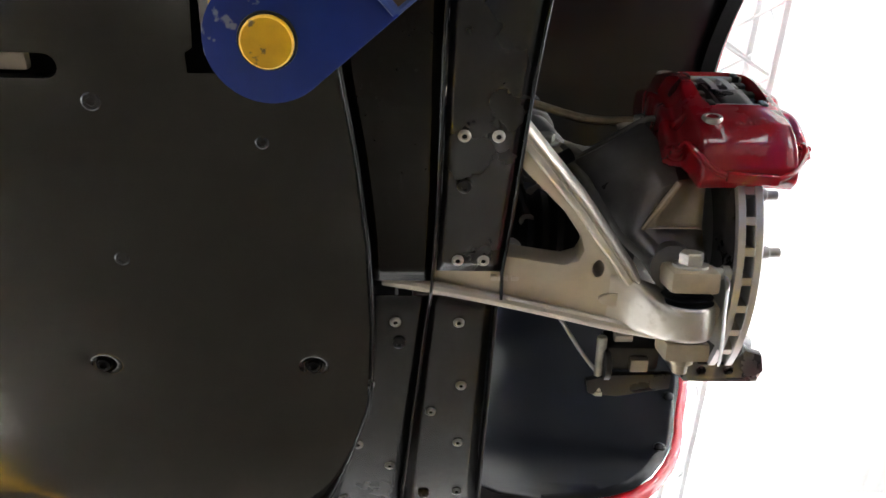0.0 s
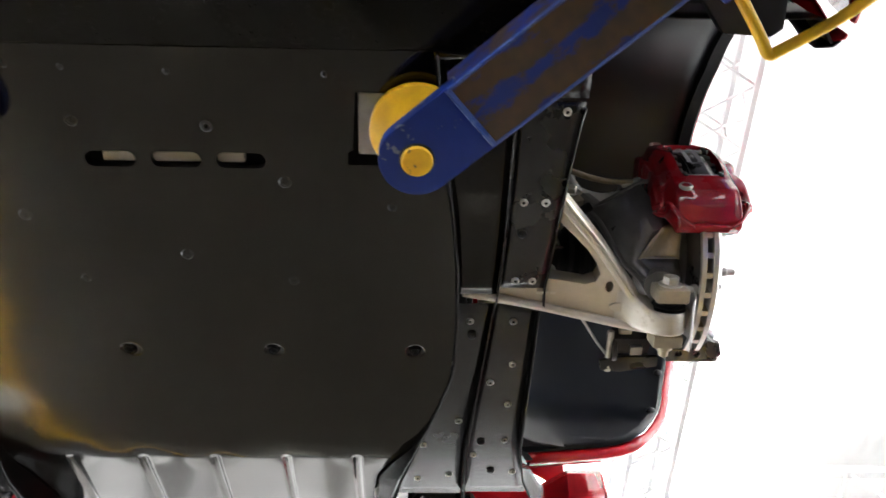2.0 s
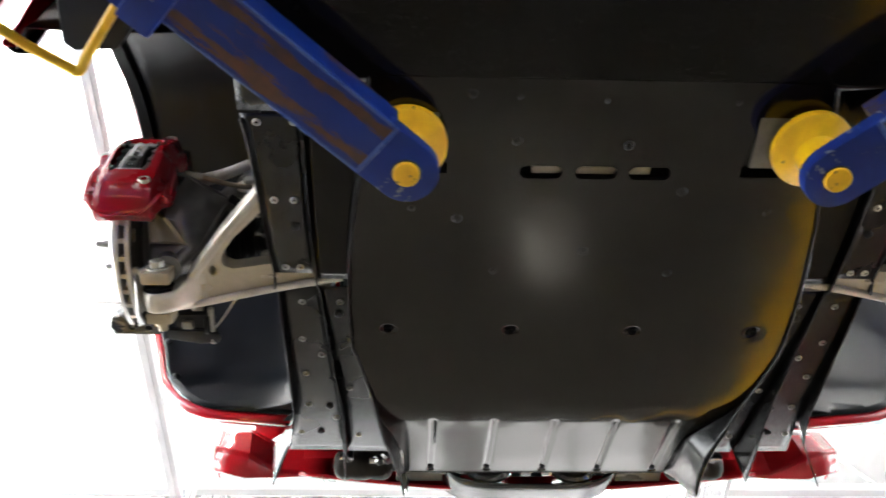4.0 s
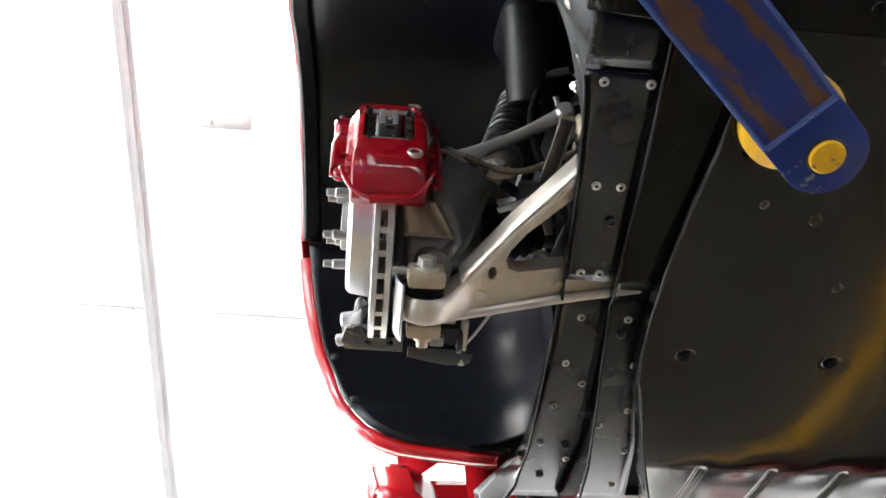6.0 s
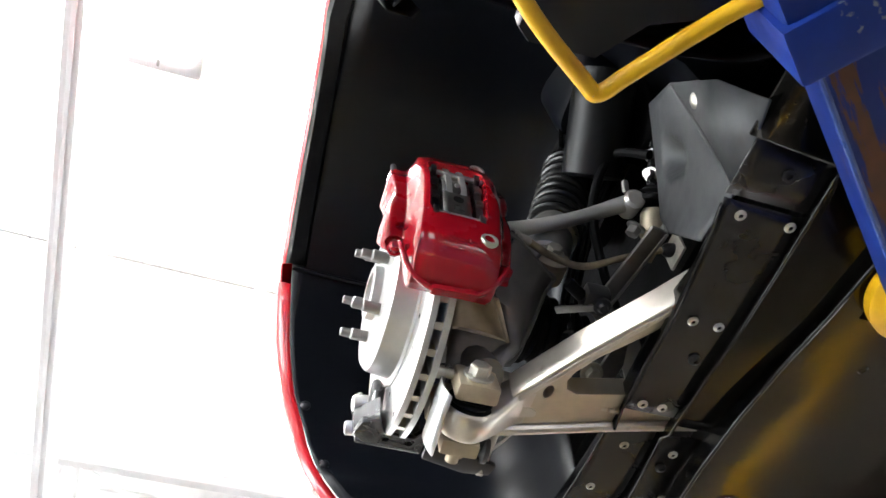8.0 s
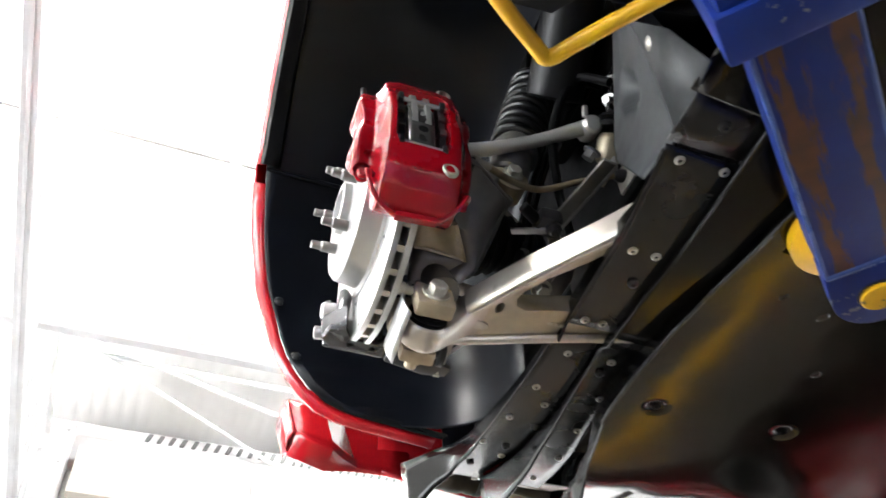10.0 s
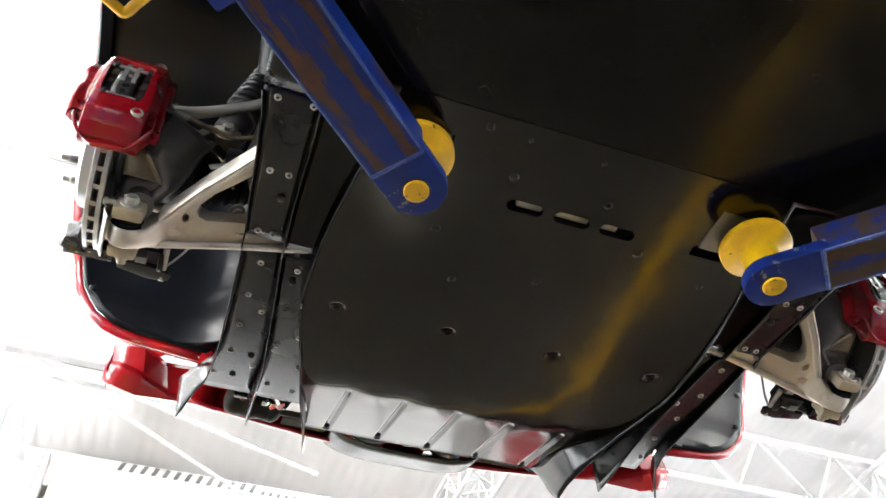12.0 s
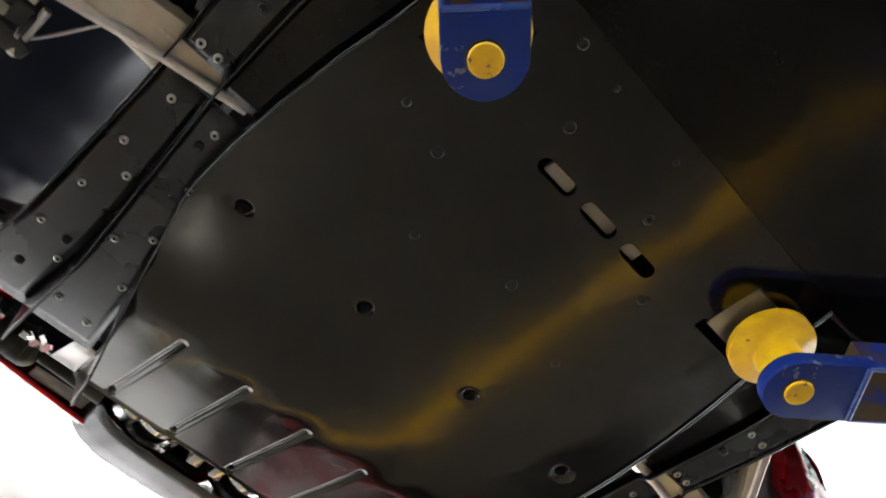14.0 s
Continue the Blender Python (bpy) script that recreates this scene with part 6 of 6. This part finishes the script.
def caliper(c):
    """A red bridge caliper round the front of the disc, with an open window over pads and spring clip."""
    xs = sorted(set(np.round(np.concatenate([np.linspace(0.688, 0.742, 34), np.linspace(0.742, 0.809, 32), np.linspace(0.809, 0.858, 32)]), 5)))
    angles = np.concatenate([np.linspace(-49, -22, 44), np.linspace(-21.6, -17, 16), np.linspace(-16.4, 14, 34), np.linspace(14.5, 19, 16), np.linspace(19.6, 35, 26)])
    rows = []
    for a in angles:
        # the ledges end short of the bridge, above and below
        waist = math.exp(-((a + 3) / 7.0) ** 2)
        hi = 0.834 if a < -41.5 or a > 26.5 else 0.854 - 0.006 * waist - 0.004 * step(a, 10, 24)
        lo = 0.712 if a < -45.5 or a > 29.5 else 0.701 + 0.004 * waist
        row = []
        for x in xs:
            r = max(0.118, caliper_radius(x, a))
            # the lower end face leans forward towards the disc
            back = min(1.0, max(0.0, (0.172 - r) / 0.054))
            row.append(ring_point(min(hi, max(lo, x)), a + max(0.0, -24 - a) * back, r))
        rows.append(row)
    b = sheet(rows)
    # close the ends and sides down to the disc
    inner = [[ring_point(min(0.834, max(0.712, x)), a, 0.116) for x in xs] for a in (-24, angles[-1])]
    sheet([rows[0], inner[0]], b)
    sheet([rows[-1], inner[1]], b)
    bmesh.ops.remove_doubles(b, verts=b.verts, dist=0.00002)
    cal = c("brake_caliper", b, M_CAL, None, "glossy red brake caliper over the disc", 50)
    # pads, pins and spring clip in the window
    for x in (0.7475, 0.8015):
        c("brake_pad", prism([(-0.215, 2.010), (-0.258, 2.006), (-0.262, 2.030), (-0.262, 2.095), (-0.257, 2.116), (-0.215, 2.112)], -0.0045, 0.0045, bevel=0.001, m=Matrix(((0, 0, 1, x), (1, 0, 0, 0), (0, 1, 0, 0), (0, 0, 0, 1)))), M_BLACKMET, cal, "dark brake pad")
        for z in (2.045, 2.075):
            c("pad_tab", box(x - 0.005, x + 0.005, -0.266, -0.250, z - 0.006, z + 0.006, 0.0015), M_CLIP, cal)
    prof = [(-0.252, 2.000), (-0.262, 2.003), (-0.2652, 2.012), (-0.2668, 2.030), (-0.2668, 2.050), (-0.2640, 2.054), (-0.2668, 2.058), (-0.2660, 2.074), (-0.2620, 2.088), (-0.252, 2.094)]
    c("spring_clip", sheet([[(x, y, z) for x in (0.760, 0.768, 0.786, 0.794)] for y, z in prof]), M_CLIP, cal, "grey steel pad spring clip", 60, 0.0015)
    # black disc stands for the dark inside the clip's hole
    c("clip_hole", lathe((0.775, -0.2670, 2.037), (0.775, -0.28, 2.037), [(0, 0.0066), (0.0010, 0.0066)], 20), M_BLACK, cal)
    c("clip_stud", lathe((0.775, -0.2660, 2.069), (0.775, -0.28, 2.069), [(0, 0.0034), (0.0036, 0.0030), (0.0040, 0.0018)], 14), M_MACH, cal)
    for z in (2.0055, 2.099):
        c("pad_pin", rod((0.738, -0.2635, z), (0.813, -0.2635, z), 0.0032, 12), M_MACH, cal, "steel pad pin")
        for x in (0.7475, 0.8030):
            c("pin_clip", box(x - 0.0035, x + 0.0035, -0.269, -0.254, z - 0.007, z + 0.008, 0.002), M_BLACKMET, cal)
    # crossover pipe from one pipe nut to the other, round the lower edge
    for x, k in ((0.839, 1), (0.710, -1)):
        p = ring_point(x, -34.5, 0.160)
        d = Vector((k * 0.15, -0.80, -0.58)).normalized()
        c("pipe_nut", lathe(p, p + d, [(0, 0.0088), (0.004, 0.0088), (0.0045, 0.0066), (0.012, 0.0064), (0.014, 0.0042), (0.018, 0.0040)], 16), M_CAL, cal)
    c("crossover_pipe", tube([(0.836, -0.226, 1.974), (0.837, -0.236, 1.968), (0.834, -0.236, 1.953), (0.825, -0.228, 1.938), (0.812, -0.222, 1.927), (0.796, -0.219, 1.9195), (0.772, -0.219, 1.9195), (0.748, -0.221, 1.922), (0.733, -0.226, 1.930), (0.722, -0.235, 1.941), (0.713, -0.242, 1.957), (0.710, -0.230, 1.968)], 0.0034, 10), M_CAL, cal, "thin red crossover pipe")
    c("lower_web", rodbox((0.746, -0.221, 1.921), (0.798, -0.219, 1.919), 0.010, 0.009, 0.002), M_CAL, cal)
    for p in (Vector((0.741, -0.2500, 1.9735)), Vector((0.739, -0.240, 2.150))):
        c("bridge_bolt", lathe(p, p + Vector((-0.03, -1, 0.02)), [(-0.01, 0.0108), (0.0125, 0.0108), (0.0145, 0.0098), (0.0145, 0.0068), (0.007, 0.0062)], 24), M_ZINC, cal, "plated socket bolt")
    c("bleed_screw", lathe((0.842, -0.224, 2.124), (0.846, -0.236, 2.150), [(0, 0.0055), (0.008, 0.0055), (0.009, 0.0040), (0.022, 0.0036), (0.023, 0.0025)], 12), M_BLACKMET, cal)
    c("hose_port", lathe((0.700, -0.226, 2.050), (0.67, -0.229, 2.056), [(0, 0.009), (0.012, 0.009), (0.013, 0.006), (0.018, 0.006)], 14), M_BLACKMET, cal)
    # low raised mark on the smooth face
    for i, h in enumerate((1.5, 1.2, 1.1, 1.3, 1.5, 1.1)):
        x = 0.7625 + 0.0046 * i
        c("raised_mark", rodbox(ring_point(x, -31.2, 0.2000), ring_point(x, -31.2 + h, 0.2000), 0.0032, 0.0022, 0.0006), M_CAL, cal)


for s in (1, -1):
    corner(s)


# ---- the lift ----
def lift_arm(s):
    """A telescoping swing arm with its pad, made along +x from the pin and turned into place."""
    pin = Vector((0.332, -0.385, 1.786) if s > 0 else (-0.302, -0.379, 1.795))
    start = 0.086 if s > 0 else 0.056
    d = Vector((s * -1, 0, 0))
    ang = math.atan2(-0.205, 0.235 * s)
    t = thing("lift_arm", "blue telescoping lift arm with yellow pad under the car", "lift arm", "lift arms", pin)
    t.rotation_euler = (0, 0, ang)

    def p(name, bm, mat, parent=t, label="", smooth=35.0, solid=0.0):
        return part(name, bm, mat, parent, label, smooth, solid)

    # inner tube, closed by a sloped end plate
    bm = box(start, 0.62, -0.046, 0.046, -0.008, 0.056, 0.004, 2)
    p("inner_tube", bm, M_BLUER if s > 0 else M_BLUE, t, "worn blue inner tube with rusty scrapes")
    # beads in the lighter blue draw the highlight along both lower edges
    for y in (-0.046, 0.046):
        p("edge_bead", rod((start, y * 0.97, -0.006), (0.62, y * 0.97, -0.006), 0.0030, 8), M_EDGE)
    # rounded end plates above and below the pad hub
    a = [(0.048 * math.cos(q), 0.048 * math.sin(q)) for q in np.linspace(math.pi / 2, 3 * math.pi / 2, 20)]
    outline = a + [(start + 0.012, -0.048), (start + 0.012, 0.048)]
    p("end_plate", prism(outline, -0.006, 0.018, bevel=0.002), M_BLUE2, t, "rounded blue end plate")
    p("weld_bead", rod((start, -0.045, -0.006), (start, 0.045, -0.006), 0.0045, 8), M_EDGE, t, "paler blue weld bead")
    # pin and spool-shaped pad
    p("pin", lathe((0, 0, -0.012), (0, 0, 0.1), [(0, 0.0185), (0.0015, 0.0200), (0.07, 0.0200)], 32), M_YELLOW, t, "yellow pivot pin")
    p("pin_seat", lathe((0, 0, -0.0075), (0, 0, 0.1), [(0, 0.0220), (0.002, 0.0225), (0.003, 0.0225)], 32), M_BLACKMET, t, "dark worn ring round the pin")
    pad = p("pad", lathe((0, 0, 0.056), (0, 0, 0.2), [(-0.038, 0.034), (0.0, 0.033), (0.014, 0.034), (0.020, 0.040), (0.027, 0.060), (0.030, 0.063), (0.044, 0.063), (0.047, 0.060), (0.047, 0.02)], 44), M_YELLOW, t, "yellow dished lift pad, scuffed at the rim")
    p("pad_stem", lathe((0, 0, 0.008), (0, 0, 0.2), [(0, 0.030), (0.04, 0.030)], 28), M_YELLOW)
    p("pad_screw", hexnut((0.03, 0.048, 0.090), (0.03, 0.054, 0.090), 0.006), M_BLACKMET, pad)
    # outer sleeve with collar
    p("outer_sleeve", box(0.40, 1.42, -0.060, 0.060, -0.032, 0.074, 0.007, 2), M_BLUE2, t, "blue outer sleeve of the lift arm")
    p("collar", box(0.385, 0.435, -0.066, 0.066, -0.038, 0.080, 0.005, 2), M_BLUE2)
    p("stop_bolt", lathe((0.47, s * -0.06, 0.03), (0.47, s * -0.095, 0.03), [(0, 0.012), (0.006, 0.012), (0.007, 0.007), (0.03, 0.007)], 14), M_ZINC)
    return t, ang, pin


COLUMN_AT = []
for s in (1, -1):
    arm, ang, pin = lift_arm(s)
    end = pin + Vector((math.cos(ang), math.sin(ang), 0)) * 1.40
    COLUMN_AT.append((s, end))
    # bent yellow guard rod bolted to the sleeve
    g = thing("guard_rod", "bent yellow foot guard rod bolted to the lift arm", "guard rod", "guard rods", (s * 0.684, -0.611, 1.81))
    pts = [(s * 0.655, -0.640, 1.808), (s * 0.684, -0.611, 1.816), (s * 0.737, -0.541, 1.820), (s * 0.752, -0.518, 1.822), (s * 0.760, -0.513, 1.822), (s * 0.770, -0.519, 1.822), (s * 0.832, -0.560, 1.820), (s * 0.90, -0.620, 1.818), (s * 1.02, -0.725, 1.818)]
    bm = tube(pts, 0.0075, 12, None, 5)
    bmesh.ops.translate(bm, vec=(s * -0.684, 0.611, -1.81), verts=bm.verts)
    part("rod", bm, M_YELLOW, g)

for s, end in COLUMN_AT:
    col = thing("lift_column", "blue steel column of the two-post lift", "lift column", "lift columns", (end.x + s * 0.16, end.y - 0.05, 0))
    part("base_plate", box(-0.25, 0.25, -0.25, 0.25, 0, 0.02, 0.004, 1), M_BLUE2, col)
    part("post", box(-0.12, 0.12, -0.15, 0.15, 0.02, 3.6, 0.01, 2), M_BLUE2, col)
    part("carriage", box(-0.17, 0.17, -0.18, 0.18, 1.62, 2.25, 0.012, 2), M_BLUE2, col)
